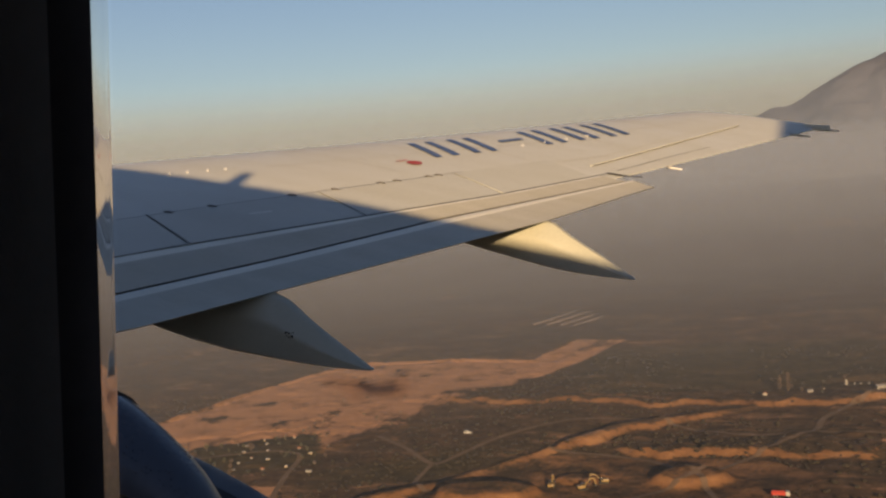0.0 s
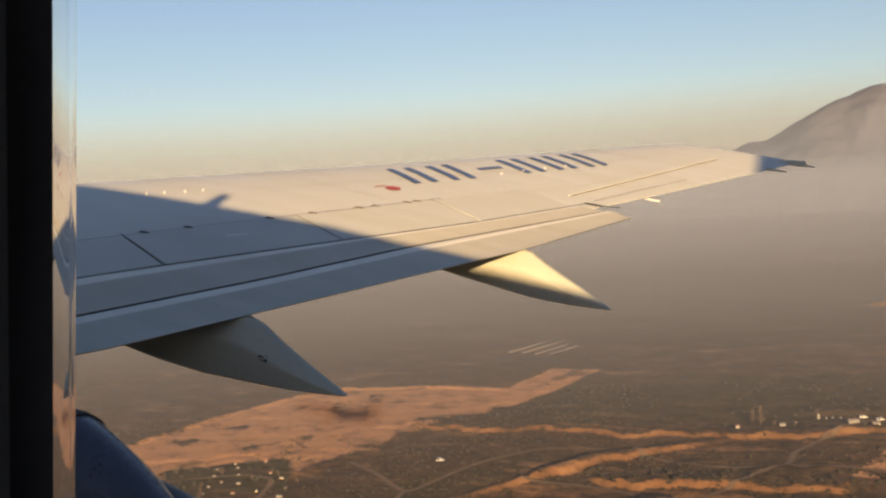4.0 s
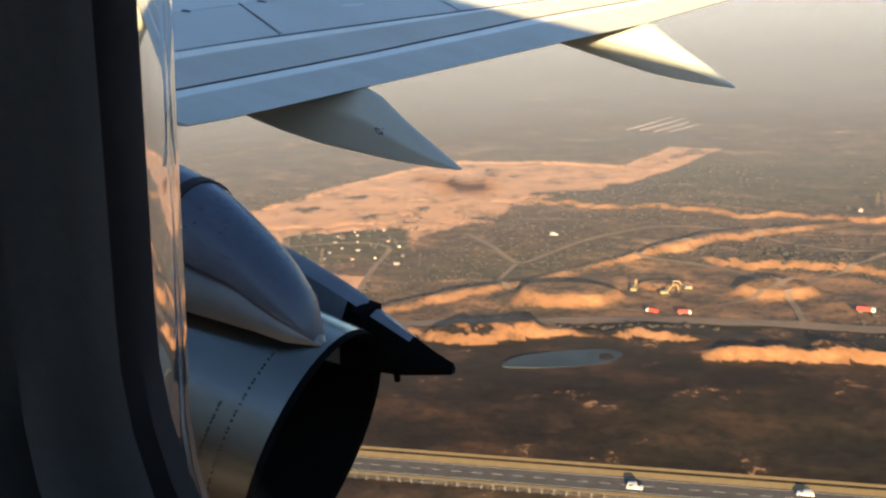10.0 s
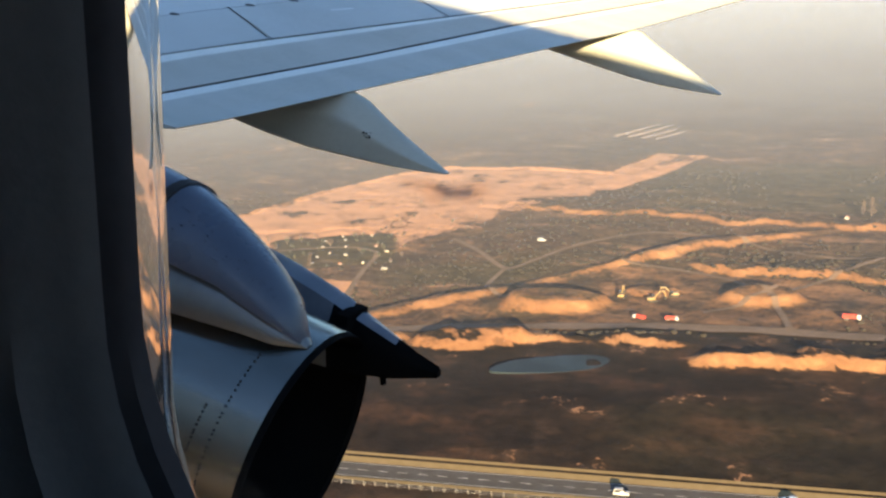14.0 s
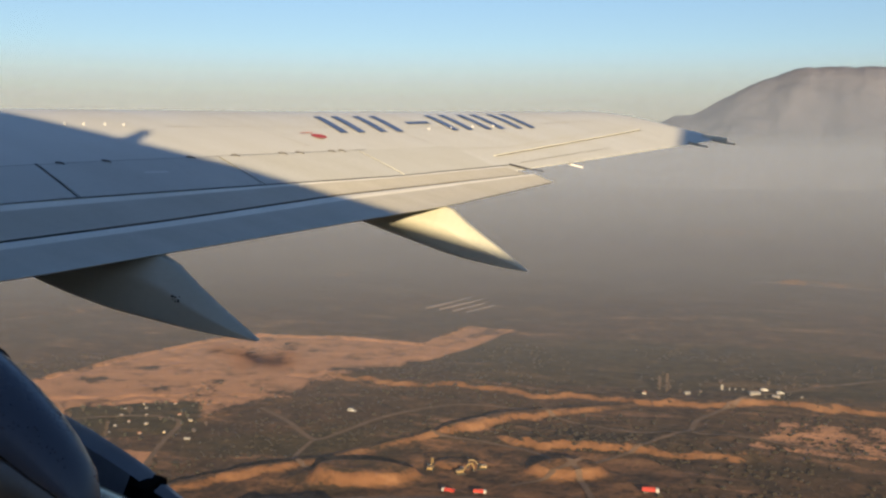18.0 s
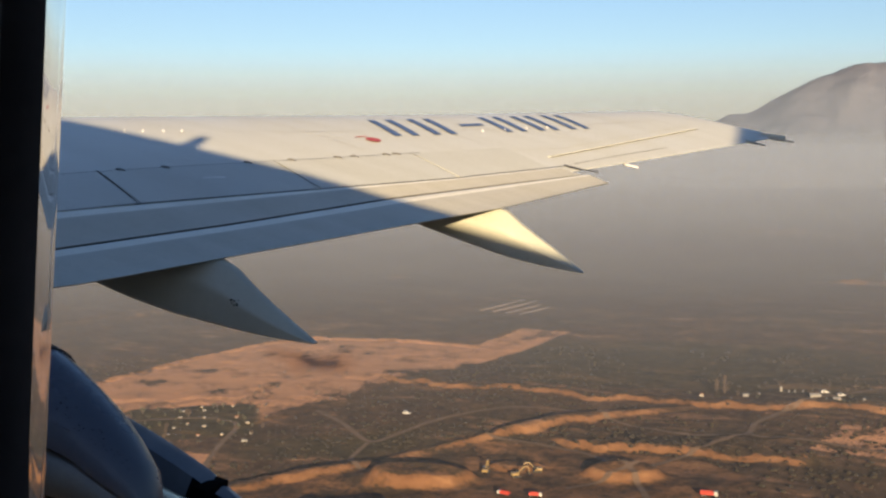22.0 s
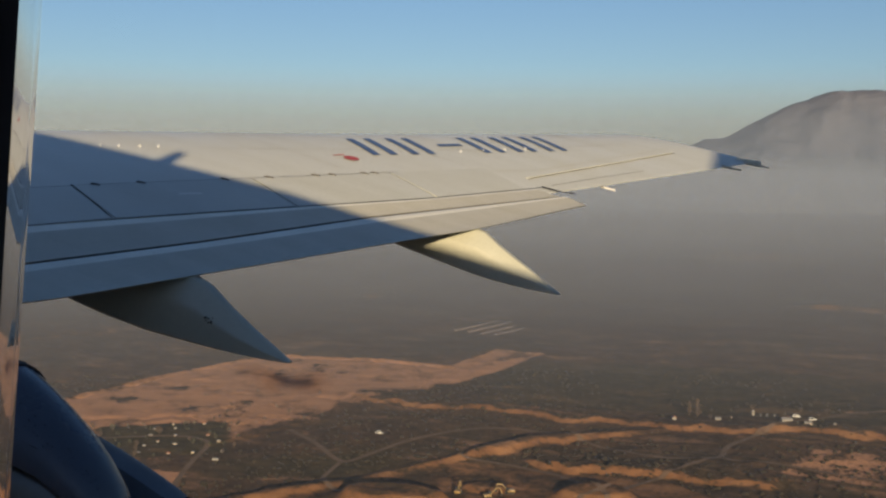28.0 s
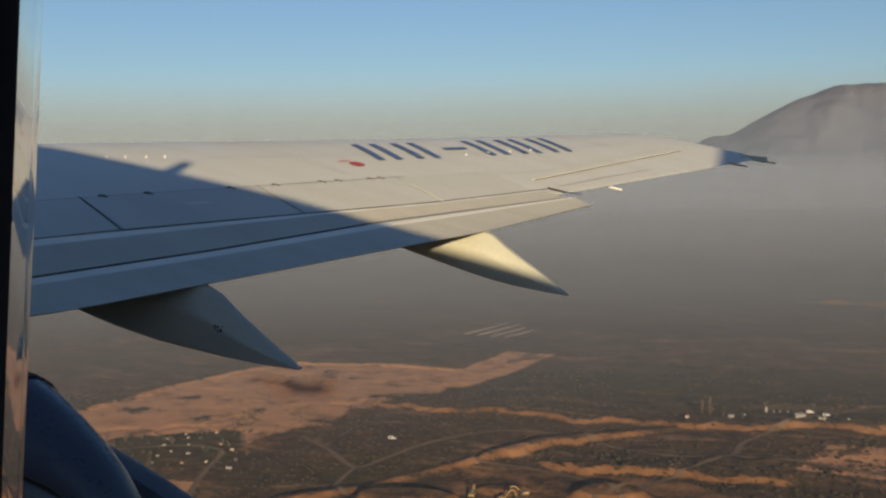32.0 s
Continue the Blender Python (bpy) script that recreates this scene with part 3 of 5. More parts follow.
def fuselage():
    bm = bmesh.new()
    xs = [-20.4, -20.0, -19.4, -18.6, -17.6, -16.6, -15.6, -14.6, -11, -8, -5, -3, -1.2, CUT[0], CUT[1], 1.2, 2.6, 3.6, 5.0, 6.0, 7.0, 8.0, 8.6, 9.2]
    angs = sorted(set([2 * math.pi * k / 44 - math.pi for k in range(44)] + [math.asin((CUT[2] - HULL_Z) / R_OUT), math.asin((CUT[3] - HULL_Z) / R_OUT)]))
    lo, hi = math.asin((CUT[2] - HULL_Z) / R_OUT), math.asin((CUT[3] - HULL_Z) / R_OUT)
    angs = [a for a in angs if not lo + 1e-6 < a < hi - 1e-6]
    vs = []
    for x in xs:
        r, dz = tube_section(x)
        vs.append([bm.verts.new((x, r * math.cos(a), HULL_Z + dz + r * math.sin(a))) for a in angs])
    n = len(angs)
    for i in range(len(xs) - 1):
        for j in range(n):
            k = (j + 1) % n
            if xs[i] == CUT[0] and abs(angs[j] - lo) < 1e-6:
                continue
            bm.faces.new((vs[i][j], vs[i][k], vs[i + 1][k], vs[i + 1][j]))
    bm.faces.new(vs[0])
    bm.faces.new(vs[-1][::-1])
    return bm


hull = part("fuselage", fuselage(), M_SKIN, airliner, "white-painted airliner fuselage")


def window_ring(hw, hh, rc, radius, n=10, square=False):
    """A rounded rectangle round the window's middle on a cylinder of that radius."""
    pts = []
    for cx, cz, a0 in ((1, 1, 0), (-1, 1, 90), (-1, -1, 180), (1, -1, 270)):
        for k in range(n):
            a = radians(a0 + 90 * k / (n - 1))
            px, pz = WIN_X + cx * (hw - rc) + rc * math.cos(a), WIN_Z + cz * (hh - rc) + rc * math.sin(a)
            pts.append((px, math.sqrt(radius ** 2 - (pz - HULL_Z) ** 2), pz))
    return pts


def tunnel(rings):
    return loft(rings, closed=True, caps=False)


frame_part = part("cabin_window", tunnel([window_ring(0.2699, 0.3199, 0.0005, 1.881), window_ring(0.2205, 0.288, 0.124, 1.883), window_ring(0.2165, 0.284, 0.122, 1.877),
                                          window_ring(0.1925, 0.258, 0.112, 1.850), window_ring(0.1875, 0.254, 0.110, 1.846), window_ring(0.1615, 0.230, 0.100, 1.818), window_ring(0.147, 0.196, 0.102, 1.792)]),
                  M_REVEAL, airliner, "oval cabin window with pale metal reveal")
part("window_seal", tunnel([window_ring(0.147, 0.196, 0.102, 1.7925), window_ring(0.136, 0.181, 0.102, 1.784), window_ring(0.136, 0.181, 0.102, 1.777), window_ring(0.1395, 0.184, 0.103, 1.772)]),
     M_SHADE, frame_part, "black rubber window seal")
part("window_lining", tunnel([window_ring(0.139, 0.1835, 0.103, 1.7725), window_ring(0.142, 0.188, 0.104, 1.764), window_ring(0.147, 0.193, 0.106, 1.758), window_ring(0.149, 0.196, 0.108, 1.748), window_ring(0.156, 0.202, 0.11, 1.742), window_ring(0.159, 0.206, 0.11, 1.730), window_ring(0.167, 0.214, 0.11, 1.724),
                              window_ring(0.171, 0.222, 0.109, 1.713), window_ring(0.181, 0.234, 0.114, 1.703), window_ring(0.195, 0.25, 0.12, 1.693), window_ring(0.24, 0.30, 0.13, 1.681), window_ring(0.40, 0.46, 0.14, 1.676), window_ring(0.8, 0.9, 0.05, 1.67)]),
     M_LINING, frame_part, "dark grey moulded cabin window surround")
pane_ring = window_ring(0.152, 0.216, 0.10, 1.81)
bm = bmesh.new()
bm.faces.new([bm.verts.new(p) for p in pane_ring])
pane = part("window_pane", bm, M_GLASS, frame_part, "scuffed clear acrylic window pane", smooth=False)
pane.visible_shadow = False
# the cabin liner, a dark tube that closes the space behind the seat row
bm = bmesh.new()
arc = [radians(a) for a in range(28, 340, 8)]
loft([[(x, 1.67 * math.cos(a), HULL_Z + 1.67 * math.sin(a)) for a in arc] for x in (-3.0, -0.9, 0.75, 3.0)], closed=False, bm=bm)
part("cabin_liner", bm, M_LINING, airliner, "dark cabin wall and ceiling liner")


def slab_fin(root, tip, thick, axis):
    """A tapered tail surface between two chords: (x0, x1, height)."""
    rings = []
    for k in range(7):
        u = k / 6
        x0, x1, h = [root[i] + (tip[i] - root[i]) * u for i in range(3)]
        ring = []
        for j in range(16):
            a = 2 * math.pi * j / 16
            t = (math.cos(a) + 1) / 2
            off = math.copysign(half_thick(t), math.sin(a)) * thick * (x1 - x0) if 0 < j < 16 and j != 8 else 0.0
            x = x0 + (x1 - x0) * t
            ring.append((x, off, h) if axis == "z" else (x, h, 1.35 + off + abs(h) * 0.12))
        rings.append(ring)
    return loft(rings)


part("tail_fin", slab_fin((3.2, 8.9, 1.65), (7.4, 9.6, 6.95), 0.1, "z"), M_SKIN, airliner, "white swept tail fin")
part("tailplane", slab_fin((5.9, 8.9, 0.3), (8.6, 9.9, 5.4), 0.09, "y"), M_SKIN, airliner, "white swept tailplane")
part("tailplane", slab_fin((5.9, 8.9, -0.3), (8.6, 9.9, -5.4), 0.09, "y"), M_SKIN, airliner, "white swept tailplane")
part("blade_antenna", loft([[(-0.64, -0.015, 2.18), (-0.56, -0.02, 2.18), (-0.46, 0.0, 2.18), (-0.56, 0.02, 2.18)], [(-0.47, -0.006, 2.48), (-0.43, -0.008, 2.48), (-0.38, 0.0, 2.48), (-0.43, 0.008, 2.48)]]), M_SKIN, airliner, "white blade antenna on the roof")
# the port wing and engine, mirrored
mirror = Matrix.Diagonal((1, -1, 1, 1))
for src, nm in ((wing, "wing"), (engine, "engine_tailpipe")):
    me = src.data.copy()
    me.transform(mirror)
    me.flip_normals()
    ob = new(nm, me)
    ob.parent = airliner


# ---- the land below: bearings in degrees to the left of abeam, distances in metres ----
def bearing(az, dist, z=0.0):
    return Vector((-math.sin(radians(az)) * dist, math.cos(radians(az)) * dist, z))


def smooth01(v):
    v = np.clip(v, 0.0, 1.0)
    return v * v * (3 - 2 * v)


def window01(v, a, b, soft):
    return smooth01((v - a) / soft) * smooth01((b - v) / soft)


def curve_at(az, table):
    return np.interp(az, [p[0] for p in table], [p[1] for p in table])


def fbm(x, y, freq, octaves=4, seed=0.0):
    total, amp = np.zeros_like(x), 1.0
    for o in range(octaves):
        f = freq * 2 ** o
        total += amp * np.array([noise.noise((a * f + seed, b * f - seed, seed * 1.7)) for a, b in zip(x.ravel(), y.ravel())]).reshape(x.shape)
        amp *= 0.5
    return total


# steps in the ground: table of bearing and distance, height, run-out behind, limits in bearing
SCARPS = [
    ([(16, 372), (20, 375), (26, 380), (36, 391)], 3.9, 12, 17, 37, 0.2),
    ([(2, 368), (8, 362), (13, 359), (17.5, 358), (20, 362)], 5.6, 15, 2, 19, 0.0),
    ([(2, 470), (8.5, 472), (16.4, 476), (19, 490)], 5.6, 30, 3, 19, 0.3),
    ([(-4, 574), (1.2, 575), (4.2, 582), (5.9, 563), (10.8, 563), (11.5, 574), (14.2, 577), (15.7, 568), (17.3, 576), (19.8, 585), (23.9, 597), (26.4, 613), (28.9, 640)], 3.0, 26, -6, 29, 0.16),
    ([(1, 1640), (5.8, 1700), (10, 1660)], 8.0, 90, 2, 11, 0.4),
    ([(-6, 1080), (1, 1095), (6, 1110)], 5.0, 60, -7, 5, 0.4),
    ([(24, 1105), (29, 1115)], 3.0, 40, 24.5, 28.5, 0.4),
]
MOUNDS = [(30.5, 386, 22, 6, 3.6), (26, 432, 25, 13, 4.8), (14.2, 442, 18, 11, 4.0), (20.2, 450, 12, 6, 2.2)]
# low banks of bare earth: way points, height, half width
BANKS = [
    ([(46, 615), (43.2, 646), (39.3, 691), (36.3, 727), (34.1, 751), (31.4, 767), (27, 750), (22.6, 723)], 1.5, 1.8),
    ([(22.6, 723), (19.9, 795), (17.3, 778)], 0.4, 1.4),
    ([(38, 421), (36.5, 428), (29.2, 453), (22.2, 492), (17.6, 529), (13.2, 551), (10.8, 563)], 2.7, 3.4),
    ([(47, 867), (43, 890), (39.8, 901)], 2.0, 2.6),
    ([(37.4, 644), (36, 646), (35.2, 640)], 0.7, 1.3),
    ([(36.2, 590), (35, 594)], 0.7, 1.3),
]
MESA = [(47, 560), (46, 615), (43.2, 646), (39.3, 691), (36.3, 727), (34.1, 751), (31.4, 767), (27, 750), (22.6, 723), (19.9, 795), (17.3, 778), (19.2, 725), (22.0, 671), (24.5, 637),
        (27.3, 618), (28.9, 597), (29.5, 570), (31.4, 560), (33.3, 544), (35.4, 531), (38.5, 505), (41, 512)]
MESA_FOOT = [(17.3, 660), (22.0, 640), (24.5, 637), (27.3, 618), (28.9, 597), (29.5, 570), (31.4, 560), (33.3, 544), (35.4, 531), (38.5, 505), (47, 540)]
FIELDS = [(50, 455), (50, 510), (41, 505), (37, 480), (38, 450)]
TERRACE = [(4.6, 496), (3.0, 545), (-4, 560), (-6, 500)]
PIT = [(37, 424), (30, 450), (22, 488), (17, 480), (10, 468), (7, 440), (12, 398), (36, 404)]
ROAD_AT, ROAD_TURN = (-120.0, 238.0), math.atan(0.28)


def road_frame(x, y):
    """Along and across the road."""
    c, s = math.cos(ROAD_TURN), math.sin(ROAD_TURN)
    return (x - ROAD_AT[0]) * c + (y - ROAD_AT[1]) * s, -(x - ROAD_AT[0]) * s + (y - ROAD_AT[1]) * c


def inside(x, y, ring):
    """1 within a plan ring of bearings and distances, else 0."""
    pts = [bearing(*p) for p in ring]
    hit = np.zeros(x.shape, bool)
    for p, q in zip(pts, pts[1:] + pts[:1]):
        cross = (p.y > y) != (q.y > y)
        hit ^= cross & (x < (q.x - p.x) * (y - p.y) / (q.y - p.y + 1e-9) + p.x)
    return hit.astype(float)


def line_distance(x, y, table):
    best = np.full(x.shape, 1e9)
    pts = [bearing(*p) for p in table]
    for p, q in zip(pts, pts[1:]):
        dx, dy = q.x - p.x, q.y - p.y
        s = np.clip(((x - p.x) * dx + (y - p.y) * dy) / (dx * dx + dy * dy), 0, 1)
        best = np.minimum(best, np.hypot(x - p.x - s * dx, y - p.y - s * dy))
    return best


def land(x, y):
    """Height of the land, from rolling scrub, broken scarps, spoil heaps and a long spoil bank."""
    dist, az = np.hypot(x, y), np.degrees(np.arctan2(-x, y))
    r0, r1, r2, r3 = fbm(x, y, 0.006, 4, 3.1), fbm(x, y, 0.013, 5, 8.2), fbm(x, y, 0.035, 3, 5.5), fbm(x, y, 0.0085, 2, 1.4)
    r4 = fbm(x, y, 0.11, 3, 9.3)
    mesa = inside(x, y, MESA)
    z = r0 * 2.6 * (1 - 0.75 * mesa) * smooth01((dist - 240) / 120) * (1 - 0.7 * smooth01((dist - 800) / 700)) + 0.5 * r2
    for table, h, run, a, b, broken in SCARPS:
        d0 = curve_at(az, table) + r1 * 6 + r2 * 3.5 + r4 * 4.5
        k = window01(az, a, b, 2.5) * np.clip(1 - broken * (0.55 + 2.0 * r3), 0, 1.15)
        z = z + h * smooth01((dist - d0) / 5.0) * k * (1 + 0.35 * r4) * np.exp(-np.clip(dist - d0, 0, None) / run)
    for a0, d0, wide, deep, h in MOUNDS:
        c0 = bearing(a0, d0)
        u, v = (x - c0.x) * math.cos(radians(a0)) + (y - c0.y) * math.sin(radians(a0)), -(x - c0.x) * math.sin(radians(a0)) + (y - c0.y) * math.cos(radians(a0))
        rr = np.hypot(u / wide, v / deep) + 0.22 * r1 + 0.18 * r2 + 0.16 * r4
        z = z + h * (0.75 * (1 - smooth01((rr - 0.78) / 0.26)) + 0.25 * (1 - smooth01((rr - 0.9) / 0.45))) * (1 + 0.25 * r2 + 0.15 * r4)
    for table, h, half in BANKS:
        z = z + h * (1 - smooth01((line_distance(x, y, table) + r2 * 2.2 + r1 * 2.5 + r4 * 2.6 - half * 0.4) / (half * 1.3))) * np.clip(0.9 + 0.9 * r3, 0.25, 1.3)
    z = z - 0.8 * smooth01((r2 + 0.5 * r4 - 0.22) / 0.3) * mesa
    z = z * smooth01((4700 - dist) / 900)
    along, across = road_frame(x, y)
    return z * (1 - window01(across, -22, 22, 10)) * smooth01((dist - 150) / 60)


def ground_z(x, y):
    return float(land(np.array([x]), np.array([y]))[0])


def ground_mesh():
    az = np.concatenate([np.arange(-8, 54.01, 0.21), np.arange(62, 349, 6.0)])
    ds = np.concatenate([[0.0, 60.0, 110.0, 160.0, 200.0, 225.0], np.arange(236, 800, 2.0), np.arange(803, 1250, 5.0), np.geomspace(1257, 4920, 60)])
    A, D = np.meshgrid(az, ds)
    X, Y = -np.sin(np.radians(A)) * D, np.cos(np.radians(A)) * D
    Z = land(X, Y)
    n, m = len(ds), len(az)
    verts = np.stack([X, Y, Z], -1).reshape(-1, 3)
    faces = [(i * m + j, (i + 1) * m + j, (i + 1) * m + (j + 1) % m, i * m + (j + 1) % m) for i in range(1, n - 1) for j in range(m)]
    faces.append(tuple(m + j for j in range(m - 1, -1, -1)))
    me = bpy.data.meshes.new("ground")
    me.from_pydata(verts.tolist(), [], faces)
    # how bare, dusty, green or distant each spot is
    step = np.maximum(np.gradient(D, axis=0), 0.1)
    slope = np.abs(np.gradient(Z, axis=0)) / step
    side = np.abs(np.gradient(Z, axis=1)) / np.maximum(np.radians(0.21) * D, 0.3)
    slope = np.hypot(slope, np.where(A < 54, side, 0))
    bare = smooth01((slope - 0.18) / 0.30)
    bare = np.maximum(bare, 0.52 * inside(X, Y, PIT))
    for a0, d0, ra, rd, s in PATCHES:
        bare = np.maximum(bare, s * np.exp(-(((A - a0) / ra) ** 2 + ((D - d0) / rd) ** 2) ** 1.5))
    frayed = smooth01(0.35 + (D - curve_at(A, MESA_FOOT) + 34 * fbm(X, Y, 0.021, 4, 6.6)) / 70)
    hollows = smooth01((fbm(X, Y, 0.030, 4, 4.4) - 0.24) / 0.25)
    dusty = np.maximum.reduce([inside(X, Y, MESA) * frayed * (1 - 0.42 * hollows), 0.85 * inside(X, Y, FIELDS), 0.55 * inside(X, Y, TERRACE)])
    green = window01(D, 268, 330, 14) * window01(A, -12, 26, 6) * 0.15
    green = np.maximum(green, 0.55 * window01(A, -12, 22, 3) * window01(D, 590, 760, 20) * (1 - inside(X, Y, MESA)))
    green = np.maximum(green, 0.5 * window01(A, 24, 38, 4) * window01(D, 462, 510, 14))
    village = window01(A, 34.2, 42, 1.0) * window01(D, 508, 580, 8)
    green, dusty = np.maximum(green, 0.7 * village), dusty * (1 - village)
    green = np.maximum(green, 0.55 * smooth01((270 - D) / 25))
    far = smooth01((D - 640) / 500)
    burnt = window01(D, 150, 402, 14) * (1 - 0.5 * window01(D, 0, 275, 20))
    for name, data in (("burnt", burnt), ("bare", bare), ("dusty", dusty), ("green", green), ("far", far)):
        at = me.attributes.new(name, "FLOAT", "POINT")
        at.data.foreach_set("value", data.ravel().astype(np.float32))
    me.shade_smooth()
    return me


PATCHES = [(6.5, 1715, 2.6, 40, 0.8), (0, 1110, 3.0, 20, 0.8), (26.7, 1111, 1.5, 10, 0.6), (43, 900, 3.0, 12, 0.5), 
           (25, 465, 3, 8, 0.6), (29, 388, 4, 7, 0.55), (15, 385, 4, 6, 0.5), (33, 438, 3, 8, 0.6), (20, 350, 3, 5, 0.45), (12, 345, 3, 5, 0.45), (12, 1000, 1.0, 8, 0.4)]


def attribute(nt, name):
    n = nt.nodes.new("ShaderNodeAttribute")
    n.attribute_name = name
    return n.outputs["Fac"]


def ground_material():
    m, nt, b = tree_of("dry_land")
    broad, mid, fine = noise_node(nt, 0.008, 6, 0.6), noise_node(nt, 0.05, 6, 0.65), noise_node(nt, 0.45, 4, 0.6)
    scrub = ramp(nt, mid, [(0.30, (0.040, 0.027, 0.018)), (0.46, (0.068, 0.042, 0.027)), (0.60, (0.098, 0.058, 0.036)), (0.75, (0.15, 0.085, 0.052))])
    scrub = mixed(nt, ramp(nt, broad, [(0.46, (0, 0, 0)), (0.64, (0.6, 0.6, 0.6))]), scrub, (0.048, 0.040, 0.022))
    scrub = mixed(nt, 0.55, scrub, ramp(nt, fine, [(0.35, (0.35, 0.35, 0.33)), (0.62, (1.0, 1.0, 1.0))]), "MULTIPLY")
    ash = ramp(nt, mid, [(0.35, (0.0085, 0.0056, 0.0042)), (0.55, (0.0150, 0.0094, 0.0066)), (0.72, (0.034, 0.020, 0.0125))])
    blot = ramp(nt, noise_node(nt, 0.028, 7, 0.6, stretch=(0.6, 1, 1)), [(0.38, (0.55, 0.52, 0.52)), (0.52, (1.0, 1.0, 1.0)), (0.62, (2.2, 1.8, 1.55)), (0.72, (3.2, 2.6, 2.2))])
    ash = mixed(nt, 1.0, ash, blot, "MULTIPLY")
    scars = ramp(nt, noise_node(nt, 0.034, 6, 0.62, stretch=(0.38, 1.5, 1)), [(0.56, (0, 0, 0)), (0.66, (0.75, 0.75, 0.75))])
    scrub = mixed(nt, scars, scrub, (0.20, 0.112, 0.064))
    scrub = mixed(nt, attribute(nt, "burnt"), scrub, ash)
    grass = ramp(nt, mid, [(0.3, (0.024, 0.025, 0.012)), (0.7, (0.040, 0.037, 0.018))])
    col = mixed(nt, attribute(nt, "green"), scrub, grass)
    ragged = maths(nt, "MULTIPLY", maths(nt, "ADD", maths(nt, "SUBTRACT", mid, 0.5), maths(nt, "MULTIPLY", maths(nt, "SUBTRACT", fine, 0.5), 0.5)), 2.2)
    mottle = noise_node(nt, 0.19, 6, 0.72)
    col = mixed(nt, 0.8, col, ramp(nt, mottle, [(0.36, (0.42, 0.42, 0.42)), (0.5, (1.0, 1.0, 1.0)), (0.66, (1.6, 1.5, 1.4))]), "MULTIPLY")
    patchy = ramp(nt, noise_node(nt, 0.016, 9, 0.70), [(0.55, (0, 0, 0)), (0.76, (0.55, 0.55, 0.55))])
    col = mixed(nt, patchy, col, (0.15, 0.088, 0.055))
    dust = ramp(nt, fine, [(0.3, (0.32, 0.170, 0.094)), (0.7, (0.41, 0.222, 0.127))])
    dust = mixed(nt, 1.0, dust, ramp(nt, noise_node(nt, 0.055, 9, 0.74), [(0.37, (0.40, 0.40, 0.40)), (0.47, (0.93, 0.92, 0.90)), (0.6, (1.05, 1.02, 0.98)), (0.70, (1.4, 1.26, 1.12))]), "MULTIPLY")
    fac = ramp(nt, maths(nt, "ADD", attribute(nt, "dusty"), ragged), [(0.36, (0, 0, 0)), (0.62, (1, 1, 1))])
    col = mixed(nt, fac, col, dust)
    earth = ramp(nt, mid, [(0.3, (0.092, 0.044, 0.021)), (0.5, (0.150, 0.074, 0.035)), (0.7, (0.235, 0.126, 0.062))])
    fac = ramp(nt, maths(nt, "ADD", attribute(nt, "bare"), ragged), [(0.38, (0, 0, 0)), (0.78, (1, 1, 1))])
    # soil of the plain, greyed with distance so haze is partly in the colour
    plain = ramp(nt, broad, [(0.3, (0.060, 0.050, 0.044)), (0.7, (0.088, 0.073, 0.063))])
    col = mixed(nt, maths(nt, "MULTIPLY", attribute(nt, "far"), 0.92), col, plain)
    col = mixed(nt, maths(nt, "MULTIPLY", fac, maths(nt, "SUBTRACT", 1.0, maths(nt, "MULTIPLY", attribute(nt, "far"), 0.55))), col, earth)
    nt.links.new(col, b.inputs["Base Color"])
    b.inputs["Roughness"].default_value = 0.9
    b.inputs["Specular IOR Level"].default_value = 0.2
    bump(nt, b, maths(nt, "ADD", mid, maths(nt, "MULTIPLY", fine, 0.35)), 0.35, 2.2)
    return m


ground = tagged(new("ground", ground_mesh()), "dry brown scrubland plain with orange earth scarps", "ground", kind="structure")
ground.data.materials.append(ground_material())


# ---- mountain and distance ----
def mountain():
    prof = [(-22, 3.7), (-14, 4.1), (-8, 3.9), (-3, 4.0), (0.5, 4.05), (2.4, 4.02), (3.6, 3.85), (4.5, 3.5), (5.3, 3.15), (6.0, 2.8), (6.9, 2.35), (7.6, 1.95), (8.2, 1.7), (9.0, 1.6), (9.8, 1.3), (11.2, 0.95), (13.5, 0.5), (17, 0.0), (25, -0.6)]
    az = np.arange(-26, 26, 0.16)
    deep = np.linspace(0, 1, 56)
    A, U = np.meshgrid(az, deep)
    D = 3300 + 1300 * U
    X, Y = -np.sin(np.radians(A)) * D, np.cos(np.radians(A)) * D
    Z0 = D * U
    crest = H + np.tan(np.radians(curve_at(A, prof) + 0.10 * fbm(A, A * 0.3, 0.9, 4, 5.1))) * 4100
    spur = 0.9 * fbm(X, Y, 0.0034, 6, 2.2) + 0.30 * fbm(X + 0.5 * Z0, Y, 0.011, 4, 7.7)
    shape = np.where(U < 0.62, smooth01(U / 0.62) ** 2.1, 1 - 0.6 * smooth01((U - 0.62) / 0.38))
    Z = np.clip(crest, 0, None) * np.clip(shape + spur * 0.15 * np.sin(np.pi * np.clip(U / 0.62, 0, 1)) + 0.018 * spur, -0.02, 1.05) - 4
    n, m = A.shape
    faces = [(i * m + j, (i + 1) * m + j, (i + 1) * m + j + 1, i * m + j + 1) for i in range(n - 1) for j in range(m - 1)]
    me = bpy.data.meshes.new("mountain")
    me.from_pydata(np.stack([X, Y, Z], -1).reshape(-1, 3).tolist(), [], faces)
    me.shade_smooth()
    return me


